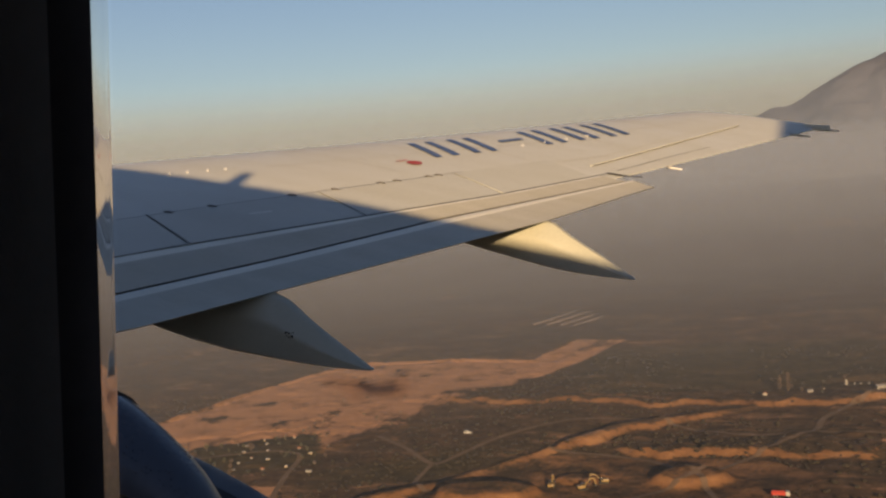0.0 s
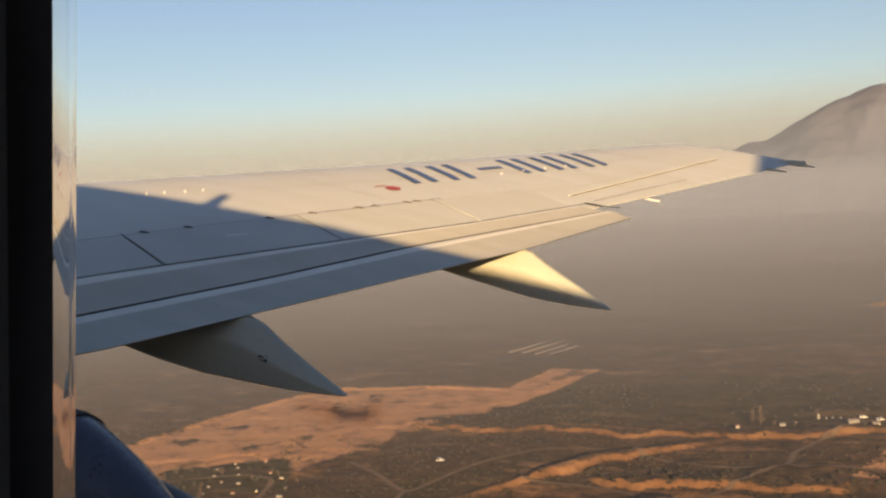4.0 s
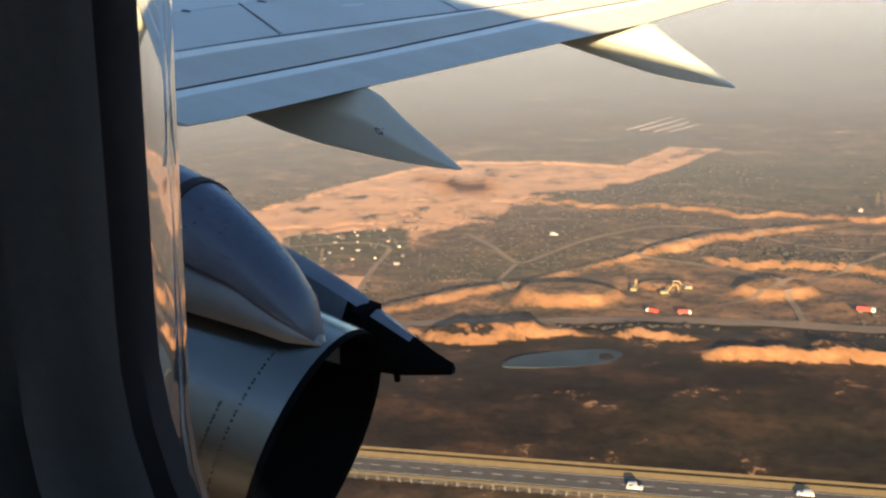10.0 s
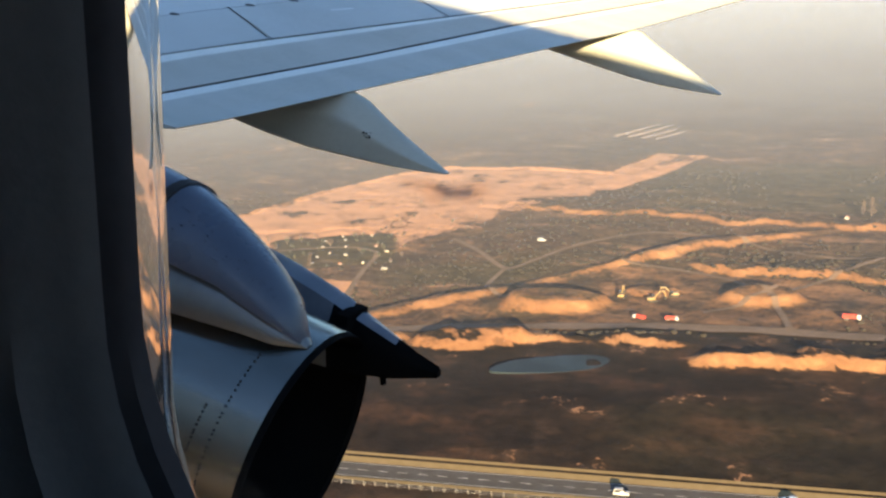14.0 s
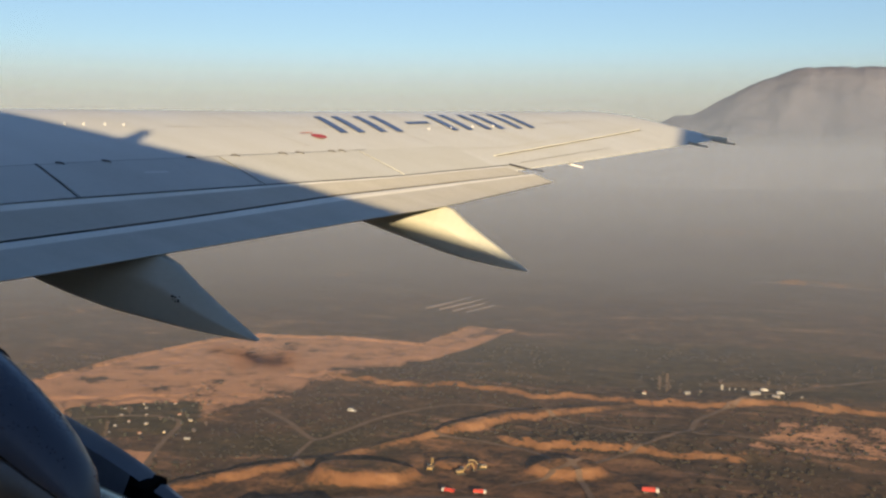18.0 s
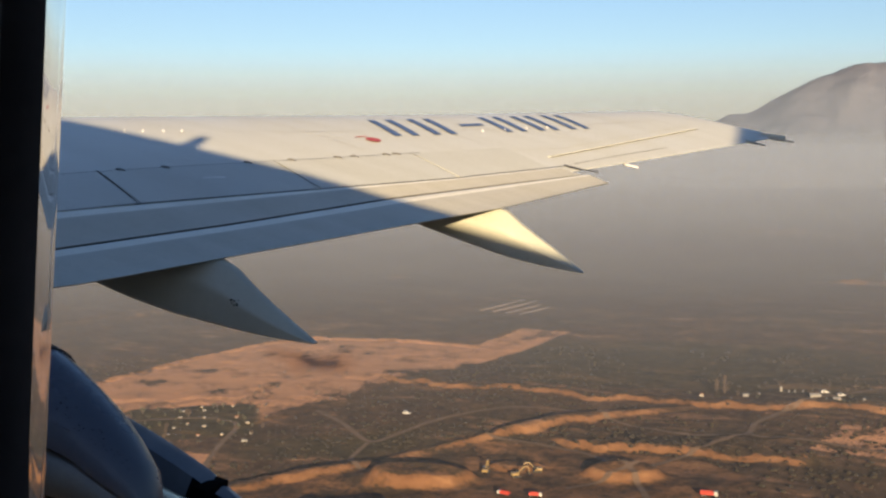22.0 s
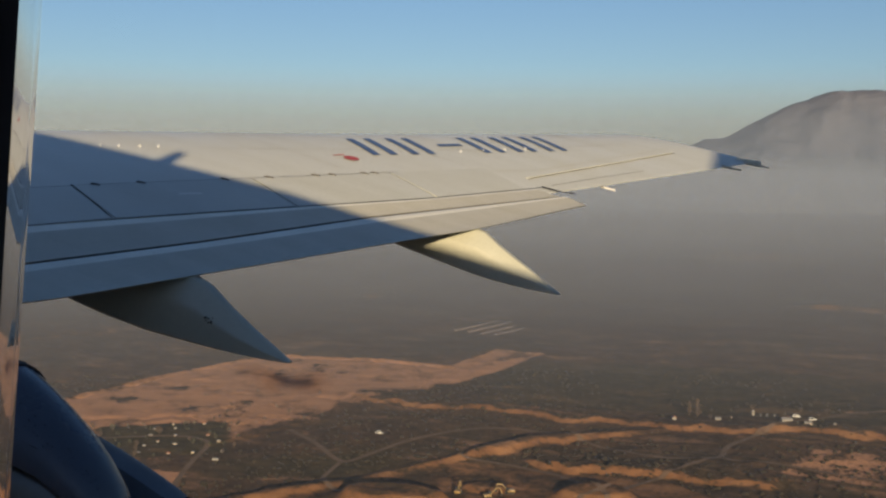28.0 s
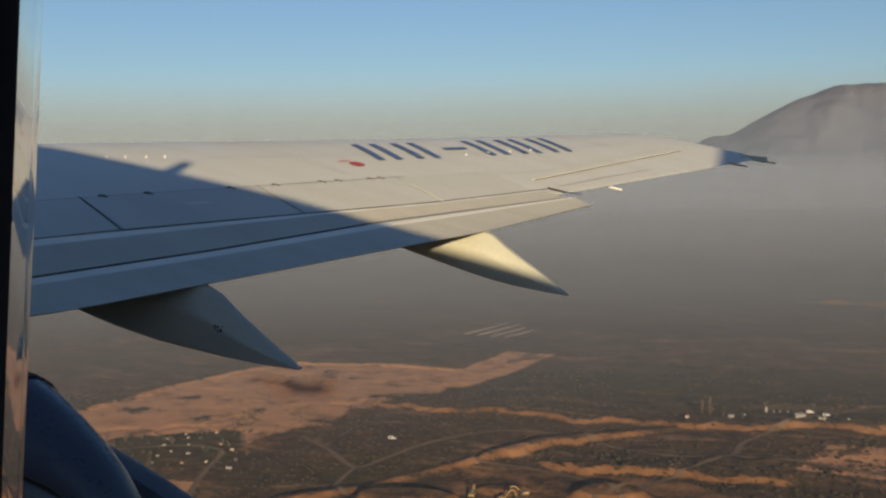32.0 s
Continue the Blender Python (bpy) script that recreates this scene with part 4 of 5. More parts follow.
def mountain_material():
    m, nt, b = tree_of("distant_mountain_slope")
    # blue-grey haze tint put into the slope colour; the foot blends into the plain's
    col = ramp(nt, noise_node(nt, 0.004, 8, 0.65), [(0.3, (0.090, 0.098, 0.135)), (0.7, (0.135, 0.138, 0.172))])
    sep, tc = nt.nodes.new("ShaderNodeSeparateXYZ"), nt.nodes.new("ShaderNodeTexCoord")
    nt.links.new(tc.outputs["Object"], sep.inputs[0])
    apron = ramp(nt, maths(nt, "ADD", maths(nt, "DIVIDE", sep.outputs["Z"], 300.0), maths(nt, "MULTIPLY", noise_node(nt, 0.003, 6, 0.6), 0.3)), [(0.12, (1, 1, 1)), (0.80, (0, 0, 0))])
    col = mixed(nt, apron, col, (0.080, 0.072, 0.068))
    nt.links.new(col, b.inputs["Base Color"])
    b.inputs["Roughness"].default_value, b.inputs["Specular IOR Level"].default_value = 0.95, 0.1
    bump(nt, b, noise_node(nt, 0.0075, 7, 0.6), 0.4, 60.0)
    return m


mount = tagged(new("mountain", mountain()), "broad bare brown mountain ridge tinted mauve for haze", "mountain", kind="structure")
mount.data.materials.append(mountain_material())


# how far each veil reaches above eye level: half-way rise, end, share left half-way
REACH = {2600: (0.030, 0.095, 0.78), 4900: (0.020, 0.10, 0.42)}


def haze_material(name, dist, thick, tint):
    """Haze imitated by a see-through sheet: a veil that is clear at the ground line, fullest at eye level and gone just
    above the horizon.
    """
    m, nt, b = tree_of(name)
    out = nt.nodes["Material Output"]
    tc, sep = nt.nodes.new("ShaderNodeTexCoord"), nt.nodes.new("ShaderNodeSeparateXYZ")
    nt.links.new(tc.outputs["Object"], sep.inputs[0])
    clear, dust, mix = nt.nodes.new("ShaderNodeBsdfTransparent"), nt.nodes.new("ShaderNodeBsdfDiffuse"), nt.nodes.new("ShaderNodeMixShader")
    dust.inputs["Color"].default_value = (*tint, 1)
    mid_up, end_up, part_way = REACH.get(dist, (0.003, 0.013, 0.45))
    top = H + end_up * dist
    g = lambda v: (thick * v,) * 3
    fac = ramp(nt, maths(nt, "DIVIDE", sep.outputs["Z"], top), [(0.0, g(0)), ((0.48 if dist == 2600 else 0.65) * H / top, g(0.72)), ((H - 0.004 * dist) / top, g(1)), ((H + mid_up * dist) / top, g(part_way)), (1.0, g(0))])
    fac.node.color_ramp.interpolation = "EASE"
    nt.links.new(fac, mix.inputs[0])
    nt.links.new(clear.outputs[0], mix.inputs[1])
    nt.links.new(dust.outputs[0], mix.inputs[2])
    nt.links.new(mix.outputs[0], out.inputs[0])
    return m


# ring sheets added round the land in place of haze in the air
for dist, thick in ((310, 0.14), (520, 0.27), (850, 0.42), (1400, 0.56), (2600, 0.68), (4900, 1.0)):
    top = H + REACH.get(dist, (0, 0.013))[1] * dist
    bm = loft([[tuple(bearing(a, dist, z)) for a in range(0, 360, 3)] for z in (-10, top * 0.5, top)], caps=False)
    tagged(link_mesh("backdrop", bm, haze_material("haze_sheet", dist, thick, (0.235, 0.256, 0.308) if dist == 4900 else (0.106, 0.139, 0.206) if dist == 2600 else (0.124, 0.153, 0.218))), "thin grey-mauve ring sheet standing in for haze over the plain", "backdrop", kind="structure").visible_shadow = False


# ---- materials for things on the ground ----
M_ASPHALT = surface("asphalt", (0.050, 0.046, 0.044), (0.036, 0.033, 0.032), 0.9, 0, 0.2, 6, 0.7)
M_LINE = surface("road_paint_white", (0.62, 0.60, 0.55), (0.45, 0.43, 0.40), 0.7, 0, 0.8, 8)
M_VERGE = surface("dry_yellow_grass", (0.24, 0.165, 0.065), (0.17, 0.12, 0.05), 0.95, 0, 0.3, 3, 0.7)
M_DIRT = surface("pale_dirt_track", (0.135, 0.086, 0.056), (0.080, 0.053, 0.036), 0.95, 0, 0.15, 2, 0.7)
M_WATER = surface("pond_water", (0.020, 0.030, 0.036), (0.014, 0.021, 0.026), 0.5, 0, 0.05, 1, spec=0.12)
M_POST = surface("fence_post_concrete", (0.22, 0.20, 0.18), (0.16, 0.15, 0.13), 0.8, 0, 4)
M_WHITE = surface("whitewashed_wall", (0.25, 0.238, 0.213), (0.19, 0.178, 0.16), 0.8, 0, 0.6, 9)
M_CREAM = surface("cream_wall", (0.42, 0.34, 0.23), (0.33, 0.27, 0.18), 0.8, 0, 0.6, 9)
M_ROOF_RED = surface("clay_tile_roof", (0.30, 0.12, 0.07), (0.21, 0.085, 0.05), 0.85, 0, 0.8, 6)
M_ROOF_GREY = surface("sheet_metal_roof", (0.26, 0.255, 0.25), (0.18, 0.175, 0.17), 0.5, 0.3, 0.5, 6)
M_DOOR = surface("dark_door_paint", (0.10, 0.07, 0.05), (0.07, 0.05, 0.04), 0.6, 0, 2)
M_PANE = surface("dark_window_glass", (0.03, 0.035, 0.04), (0.02, 0.02, 0.025), 0.1, 0, 2)
M_CAR_WHITE = surface("car_white_paint", (0.36, 0.36, 0.35), (0.30, 0.30, 0.29), 0.25, 0, 1.5)
M_CAR_SILVER = surface("car_silver_paint", (0.55, 0.56, 0.57), (0.48, 0.49, 0.5), 0.25, 0.5, 1.5)
M_TRUCK_RED = surface("truck_red_paint", (0.38, 0.045, 0.03), (0.28, 0.035, 0.025), 0.4, 0, 1.5)
M_YELLOW = surface("machine_yellow_paint", (0.22, 0.15, 0.055), (0.16, 0.11, 0.045), 0.45, 0, 1.5)
M_TYRE = surface("tyre_rubber", (0.02, 0.02, 0.02), (0.015, 0.015, 0.015), 0.85)
M_BARK = surface("grey_bark", (0.15, 0.11, 0.08), (0.10, 0.075, 0.055), 0.95, 0, 1.5)
M_TWIG = surface("bare_reddish_twigs", (0.075, 0.050, 0.038), (0.052, 0.035, 0.027), 0.95, 0, 0.7, 3)
M_LEAF = surface("dull_green_leaves", (0.045, 0.050, 0.028), (0.028, 0.034, 0.019), 0.9, 0, 0.6, 3)
M_SHRUB = surface("scrub_leaves", (0.027, 0.021, 0.013), (0.017, 0.0135, 0.009), 0.95, 0, 0.05, 1, 0.8)
M_PLASTIC = surface("pale_crop_cover", (0.20, 0.16, 0.135), (0.14, 0.11, 0.095), 0.6, 0, 0.5, 4)


# ---- roads, tracks, water ----
def ribbon(points, width, lift, bm=None):
    """A strip that lies on the land along plan points."""
    bm = bm or bmesh.new()
    prev = None
    pts = [Vector(p).to_2d() for p in points]
    xs, ys = np.array([p.x for p in pts]), np.array([p.y for p in pts])
    for i, p in enumerate(pts):
        d = (pts[min(i + 1, len(pts) - 1)] - pts[max(i - 1, 0)]).normalized()
        n = Vector((-d.y, d.x)) * width / 2
        row = []
        for q in (p - n, p, p + n):
            row.append(bm.verts.new((q.x, q.y, ground_z(q.x, q.y) + lift)))
        if prev:
            bm.faces.new((prev[0], prev[1], row[1], row[0]))
            bm.faces.new((prev[1], prev[2], row[2], row[1]))
        prev = row
    return bm


def flat_strip(x0, x1, y0, y1, z, n=40):
    bm = bmesh.new()
    loft([[(x, y0, z), (x, y1, z)] for x in np.linspace(x0, x1, n)], closed=False, bm=bm)
    return bm


ROAD_POSE = Matrix.Translation((*ROAD_AT, 0)) @ Matrix.Rotation(ROAD_TURN, 4, "Z")
road = tagged(link_mesh("road", flat_strip(-420, 300, -4.2, 4.2, 0.10), M_ASPHALT), "straight grey two-lane asphalt road", "road", kind="structure")
road.matrix_world = ROAD_POSE
for y0, y1 in ((4.6, 8.2), (9.6, 11.4), (-6.2, -4.6)):
    o = tagged(link_mesh("verge", flat_strip(-420, 300, y0, y1, 0.09), M_VERGE), "strip of dry yellow grass beside the road", "verge", kind="structure")
    o.matrix_world = ROAD_POSE
bm = bmesh.new()
for k in range(115):
    x = -415 + k * 6.1
    loft([[(x, -0.08, 0.106), (x, 0.08, 0.106)], [(x + 3, -0.08, 0.106), (x + 3, 0.08, 0.106)]], closed=False, bm=bm)
for y in (-3.9, 3.9):
    loft([[(-415, y - 0.08, 0.106), (-415, y + 0.08, 0.106)], [(295, y - 0.08, 0.106), (295, y + 0.08, 0.106)]], closed=False, bm=bm)
part("road_marking", bm, M_LINE, road, "white painted lane lines")
runway = tagged(link_mesh("runway", flat_strip(-700, 300, 70, 115, 0.10), M_ASPHALT), "broad grey asphalt runway", "runway", kind="structure")
part("runway_marking", flat_strip(-700, 300, 110.4, 111.4, 0.106), M_LINE, runway, "white painted edge line")

TRACKS = [
    ([(31.4, 554), (30.2, 529), (28.6, 491), (27, 500), (23.9, 531), (20.7, 547), (17.6, 548), (15.7, 539), (14.5, 527), (11.4, 509), (8.1, 508), (7.3, 536), (6.1, 557), (4.5, 590)], 3.2),
    ([(8.1, 508), (9.9, 485), (12, 463), (14.4, 439), (17.5, 418)], 2.6),
    ([(28.6, 488), (29.6, 460), (28.6, 440)], 2.6),
    ([(8.1, 508), (4.1, 509), (1.1, 505), (-6, 500)], 3.0),
    ([(22, 493), (19.4, 486), (16.7, 473), (15, 455), (13.9, 439), (13.2, 415), (12.8, 396)], 2.8),
    ([(42, 408), (35.2, 404), (26, 399), (18, 396), (8.2, 394), (-6, 398)], 9.0),
    ([(37.8, 456), (36.6, 500), (35.8, 528), (36.4, 540), (38, 548), (42, 552)], 2.8),
    ([(4.5, 590), (0, 640), (-4, 700)], 2.6),
]


def spline(table, per=9):
    out = []
    n = len(table)
    for i in range(n - 1):
        p = [Vector(table[min(max(k, 0), n - 1)]) for k in (i - 1, i, i + 1, i + 2)]
        for s in range(per):
            t = s / per
            out.append(0.5 * ((2 * p[1]) + (-p[0] + p[2]) * t + (2 * p[0] - 5 * p[1] + 4 * p[2] - p[3]) * t ** 2 + (-p[0] + 3 * p[1] - 3 * p[2] + p[3]) * t ** 3))
    return out + [Vector(table[-1])]


for table, wide in TRACKS:
    tagged(link_mesh("dirt_track", ribbon([bearing(p.x, p.y) for p in spline(table)], wide, 0.35), M_DIRT), "pale winding dirt track through scrub", "track", kind="structure")


def pool(points, seed):
    rnd = random.Random(seed)
    c = sum((Vector(p) for p in points), Vector((0, 0))) / len(points)
    loop = spline(list(points) * 2 + [points[0]], 8)[len(points) * 4:len(points) * 12]
    ring = [bearing(p.x + rnd.uniform(-0.04, 0.04), p.y + rnd.uniform(-0.25, 0.25)) for p in loop]
    z = sorted(ground_z(p.x, p.y) for p in ring)[len(ring) * 2 // 3] + 0.1
    bm = bmesh.new()
    loft([[(p.x, p.y, z - 2) for p in ring], [(p.x, p.y, z) for p in ring]], bm=bm)
    return bm


tagged(link_mesh("pond", pool([(29.6, 352), (28.6, 361), (26.2, 365), (23.6, 366), (22.7, 361), (23.6, 353), (26.5, 349)], 1), M_WATER, smooth=False), "still grey-blue quarry pond", "water", kind="structure")


# ---- fence along the road ----
def fence():
    top = tagged(new("fence"), "roadside fence of pale posts and thin wire", "fence")
    top.matrix_world = ROAD_POSE @ Matrix.Translation((80, -9.0, 0))
    first = None
    for k in range(120):
        x = -300 + k * 3.4
        if first is None:
            first = part("post", box(-0.06, 0.06, -0.06, 0.06, -0.3, 1.7, 0.02), M_POST, top)
            first.location.x = x
        else:
            o = new("post", first.data)
            o.parent, o.location = top, (x, 0, 0)
    for z in (0.5, 1.0, 1.5):
        part("wire", box(-300, 105, -0.02, 0.02, z - 0.02, z + 0.02), M_ROOF_GREY, top)


fence()


# ---- vehicles ----
def wheel(parent, x, y, r=0.33, w=0.22):
    rim = lambda yy, rr: [(x + rr * math.cos(2 * math.pi * k / 14), yy, r + rr * math.sin(2 * math.pi * k / 14)) for k in range(14)]
    o = part("wheel", loft([rim(y - w / 2, r * 0.92), rim(y - w / 2 + 0.03, r), rim(y + w / 2 - 0.03, r), rim(y + w / 2, r * 0.92)]), M_TYRE, parent)
    part("hubcap", loft([rim(y - w / 2 - 0.012, r * 0.55), rim(y - w / 2 + 0.005, r * 0.6)]), M_ROOF_GREY, o)


def profile_body(points, half, crown=0.9):
    """A car body from a side outline, narrowed towards the top."""
    rings = []
    for y, k in ((-half, 0.96), (-half * 0.97, 1.0), (half * 0.97, 1.0), (half, 0.96)):
        rings.append([(x * k, y * (crown if z > 0.95 else 1.0), 0.28 + (z - 0.28) * (k if z < 0.9 else 1.0)) for x, z in points])
    return loft(rings)


def car(name, paint, label, van=False):
    top = tagged(new(name), label, "car")
    roof = 1.85 if van else 1.46
    body = part("body", profile_body([(-2.2, 0.3), (2.15, 0.3), (2.22, 0.6), (2.1, 0.86), (1.2, 0.96), (-2.05, 0.98), (-2.22, 0.7)], 0.86), paint, top)
    back = -2.0 if van else -1.7
    part("cabin", profile_body([(1.15, 0.95), (0.45, roof - 0.06), (0.2, roof), (back + 0.5, roof), (back + 0.15, roof - 0.08), (back - 0.1, 0.96)], 0.76, 0.92), paint, top)
    for s in (-1, 1):
        y = s * 0.735
        part("side_window", loft([[(0.92, y, 1.0), (0.42, y * 0.98, roof - 0.12), (back + 0.45, y * 0.98, roof - 0.12), (back + 0.12, y, 1.0)], [(0.92, y * 0.9, 1.0), (0.42, y * 0.88, roof - 0.12), (back + 0.45, y * 0.88, roof - 0.12), (back + 0.12, y * 0.9, 1.0)]]), M_PANE, top)
        part("headlight", box(2.1, 2.2, s * 0.6 - 0.14, s * 0.6 + 0.14, 0.62, 0.76, 0.02), M_WHITE, top)
        part("tail_light", box(-2.22, -2.14, s * 0.66 - 0.1, s * 0.66 + 0.1, 0.7, 0.86, 0.02), M_TRUCK_RED, top)
        for x in (-1.35, 1.4):
            wheel(top, x, s * 0.78)
    part("windscreen", loft([[(1.13, -0.66, 0.98), (1.13, 0.66, 0.98), (0.5, 0.6, roof - 0.08), (0.5, -0.6, roof - 0.08)], [(1.17, -0.66, 0.98), (1.17, 0.66, 0.98), (0.54, 0.6, roof - 0.08), (0.54, -0.6, roof - 0.08)]]), M_PANE, top)
    part("bumper", box(2.12, 2.26, -0.8, 0.8, 0.36, 0.55, 0.04), M_TYRE, top)
    return top


def on_land(p, turn=0.0, sink=0.0):
    return Matrix.Translation((p.x, p.y, ground_z(p.x, p.y) - sink)) @ Matrix.Rotation(radians(turn), 4, "Z")


white_van = car("car", M_CAR_WHITE, "white estate car driving along the road", True)
white_van.matrix_world = ROAD_POSE @ Matrix.Translation((22, -1.9, 0.1))
silver = car("car", M_CAR_SILVER, "silver hatchback on the asphalt road")
silver.matrix_world = ROAD_POSE @ Matrix.Translation((66, 1.9, 0.1)) @ Matrix.Rotation(math.pi, 4, "Z")
for a, d, r in ((3.9, 607, 20), (3.1, 603, 30), (26.4, 538, 10)):
    copy_thing(white_van, on_land(bearing(a, d), r))


def dump_truck():
    top = tagged(new("dump_truck"), "red tipper truck parked on bare quarry earth", "truck")
    part("chassis", box(-4.2, 4.2, -0.5, 0.5, 0.75, 1.05, 0.04), M_TYRE, top)
    cab = part("cab", profile_body([(2.6, 0.8), (4.3, 0.8), (4.35, 1.9), (4.1, 2.9), (2.7, 3.0), (2.6, 2.9)], 1.2, 0.96), M_CAR_WHITE, top, "white truck cab")
    part("windscreen", box(4.22, 4.33, -1.0, 1.0, 1.95, 2.7, 0.03), M_PANE, cab)
    bed = bmesh.new()
    loft([[(-4.3, -1.25, 1.1), (-4.3, 1.25, 1.1), (2.3, 1.25, 1.1), (2.3, -1.25, 1.1)], [(-4.5, -1.3, 2.6), (-4.5, 1.3, 2.6), (2.4, 1.3, 2.8), (2.4, -1.3, 2.8)],
          [(-4.4, -1.2, 2.6), (-4.4, 1.2, 2.6), (2.3, 1.2, 2.8), (2.3, -1.2, 2.8)], [(-4.1, -1.15, 1.9), (-4.1, 1.15, 1.9), (2.1, 1.15, 1.9), (2.1, -1.15, 1.9)]], bm=bed)
    part("tipper_bed", bed, M_TRUCK_RED, top, "red steel tipper bed")
    for x in (-3.2, -1.9, 3.3):
        for s in (-1, 1):
            wheel(top, x, s * 1.08, 0.52, 0.34)
    return top


truck = dump_truck()
truck.matrix_world = on_land(bearing(9.7, 415), 5) @ Matrix.Scale(0.78, 4)
for a, d, r in ((21.0, 408, 175), (19.2, 406, 12)):
    copy_thing(truck, on_land(bearing(a, d), r) @ Matrix.Scale(0.78, 4))


def excavator():
    top = tagged(new("excavator"), "yellow tracked excavator with raised arm on bare earth", "excavator")
    for s in (-1, 1):
        pts = [(-1.9, 0.2), (-2.1, 0.5), (-1.8, 0.85), (1.8, 0.85), (2.1, 0.5), (1.9, 0.2)]
        part("crawler_track", loft([[(x, s * 1.0, z) for x, z in pts], [(x, s * 1.55, z) for x, z in pts]]), M_TYRE, top)
    house = part("upper_body", box(-2.2, 1.2, -1.3, 1.3, 1.0, 2.1, 0.15), M_YELLOW, top)
    part("cab", box(0.2, 1.6, 0.35, 1.3, 1.4, 2.9, 0.08), M_PANE, house, "glazed dark cab")
    part("boom", loft([[(x, -0.25, lo), (x, -0.25, hi), (x, 0.25, hi), (x, 0.25, lo)] for x, (lo, hi) in ((1.0, (1.3, 1.8)), (3.4, (3.9, 4.5)), (5.3, (4.1, 4.5)))]), M_YELLOW, top)
    part("dipper_arm", loft([[(x - 0.2, -0.18, z), (x + 0.2, -0.18, z), (x + 0.2, 0.18, z), (x - 0.2, 0.18, z)] for x, z in ((5.2, 4.6), (5.9, 3.0), (6.1, 1.6))]), M_YELLOW, top)
    part("bucket", loft([[(5.6, y, 1.6), (6.6, y, 1.5), (6.4, y, 0.8), (5.7, y, 0.7), (5.3, y, 1.1)] for y in (-0.55, 0.55)]), M_TYRE, top)
    return top


digger = excavator()
digger.matrix_world = on_land(bearing(20.3, 436), 40)
for a, d, r in ((19.1, 443, 200), (22.0, 441, 100)):
    copy_thing(digger, on_land(bearing(a, d), r))


# ---- buildings ----
def house(length, depth, eaves, wall_mat, roof_mat, label, windows=3, name="house"):
    top = tagged(new(name), label, "house")
    rise = depth * 0.28
    L, D = length / 2, depth / 2
    part("wall", box(-L, L, -D, D, -1.5, eaves), wall_mat, top)
    bm = bmesh.new()
    for x in (-L, L):
        loft([[(x - 0.12, -D, eaves), (x - 0.12, D, eaves), (x - 0.12, 0, eaves + rise)], [(x + 0.12, -D, eaves), (x + 0.12, D, eaves), (x + 0.12, 0, eaves + rise)]], bm=bm)
    part("gable", bm, wall_mat, top)
    o = 0.5
    for s in (-1, 1):
        part("roof", loft([[(x, s * (D + o), eaves - o * 0.5), (x, 0, eaves + rise + 0.02), (x, 0, eaves + rise + 0.2), (x, s * (D + o), eaves - o * 0.5 + 0.18)] for x in (-L - o, L + o)]), roof_mat, top)
    for s in (-1, 1):
        for k in range(windows):
            x = -L + length * (k + 0.5) / windows
            if k == windows // 2 and s < 0:
                part("door", box(x - 0.5, x + 0.5, s * D - 0.06, s * D + 0.06, 0.0, 2.1), M_DOOR, top)
            else:
                f = part("window", box(x - 0.65, x + 0.65, s * D - 0.05, s * D + 0.05, 1.0, 2.2), M_WHITE, top)
                part("window_pane", box(x - 0.55, x + 0.55, s * D - 0.07, s * D + 0.07, 1.1, 2.1), M_PANE, f)
    return top


kinds = [house(8.5, 6, 2.6, M_WHITE, M_ROOF_RED, "small whitewashed house with a clay-tile roof"), house(10, 6.5, 2.7, M_CREAM, M_ROOF_GREY, "cream rendered house with a sheet-metal roof", 4),
         house(7.5, 5.5, 2.6, M_WHITE, M_ROOF_GREY, "small white house with a grey sheet-metal roof"), house(15, 8, 3.6, M_WHITE, M_ROOF_GREY, "long white farm shed with a grey roof", 6, "farm_shed")]
rnd = random.Random(11)
village = [(rnd.uniform(34.6, 41.0), rnd.uniform(514, 574), rnd.choice((20, 25, 110, 115))) for _ in range(26)]
farm = [(7.9, 590, 15), (10.2, 586, 100), (3.3, 592, 15), (2.0, 586, 20), (7.2, 597, 105)]
sheds = [(4.4, 594, 25), (35.4, 500, 20)]
used = []
for k, (a, d, r) in enumerate(sheds + farm + village):
    q = bearing(a, d)
    if any((q - o).length < 7.5 for o in used):
        continue
    proto = kinds[3] if k < len(sheds) else kinds[k % 3]
    m = on_land(q, r) @ Matrix.Scale(0.38 if a < 20 else 0.5, 4)
    if "group" not in proto:
        proto.matrix_world = m
        tagged(proto, group="village houses")
    else:
        copy_thing(proto, m)
    used.append(q)


def silo():
    top = tagged(new("silo"), "white cylindrical farm silo with a cone roof", "silo")
    ring = lambda r, z: [(r * math.cos(2 * math.pi * k / 18), r * math.sin(2 * math.pi * k / 18), z) for k in range(18)]
    part("drum", loft([ring(1.6, -1), ring(1.6, 6.5), ring(1.55, 6.55)]), M_WHITE, top)
    part("cone_roof", loft([ring(1.7, 6.5), ring(0.25, 7.6), ring(0.2, 7.8)]), M_ROOF_GREY, top)
    part("ladder", box(1.6, 1.7, -0.25, 0.25, 0, 6.5), M_ROOF_GREY, top)
    return top


s0 = silo()
s0.matrix_world = on_land(bearing(6.1, 606)) @ Matrix.Scale(0.42, 4)
tagged(s0, group="farm silos")
for a in (5.7, 5.4, 5.0):
    copy_thing(s0, on_land(bearing(a, 607)) @ Matrix.Scale(0.42, 4))


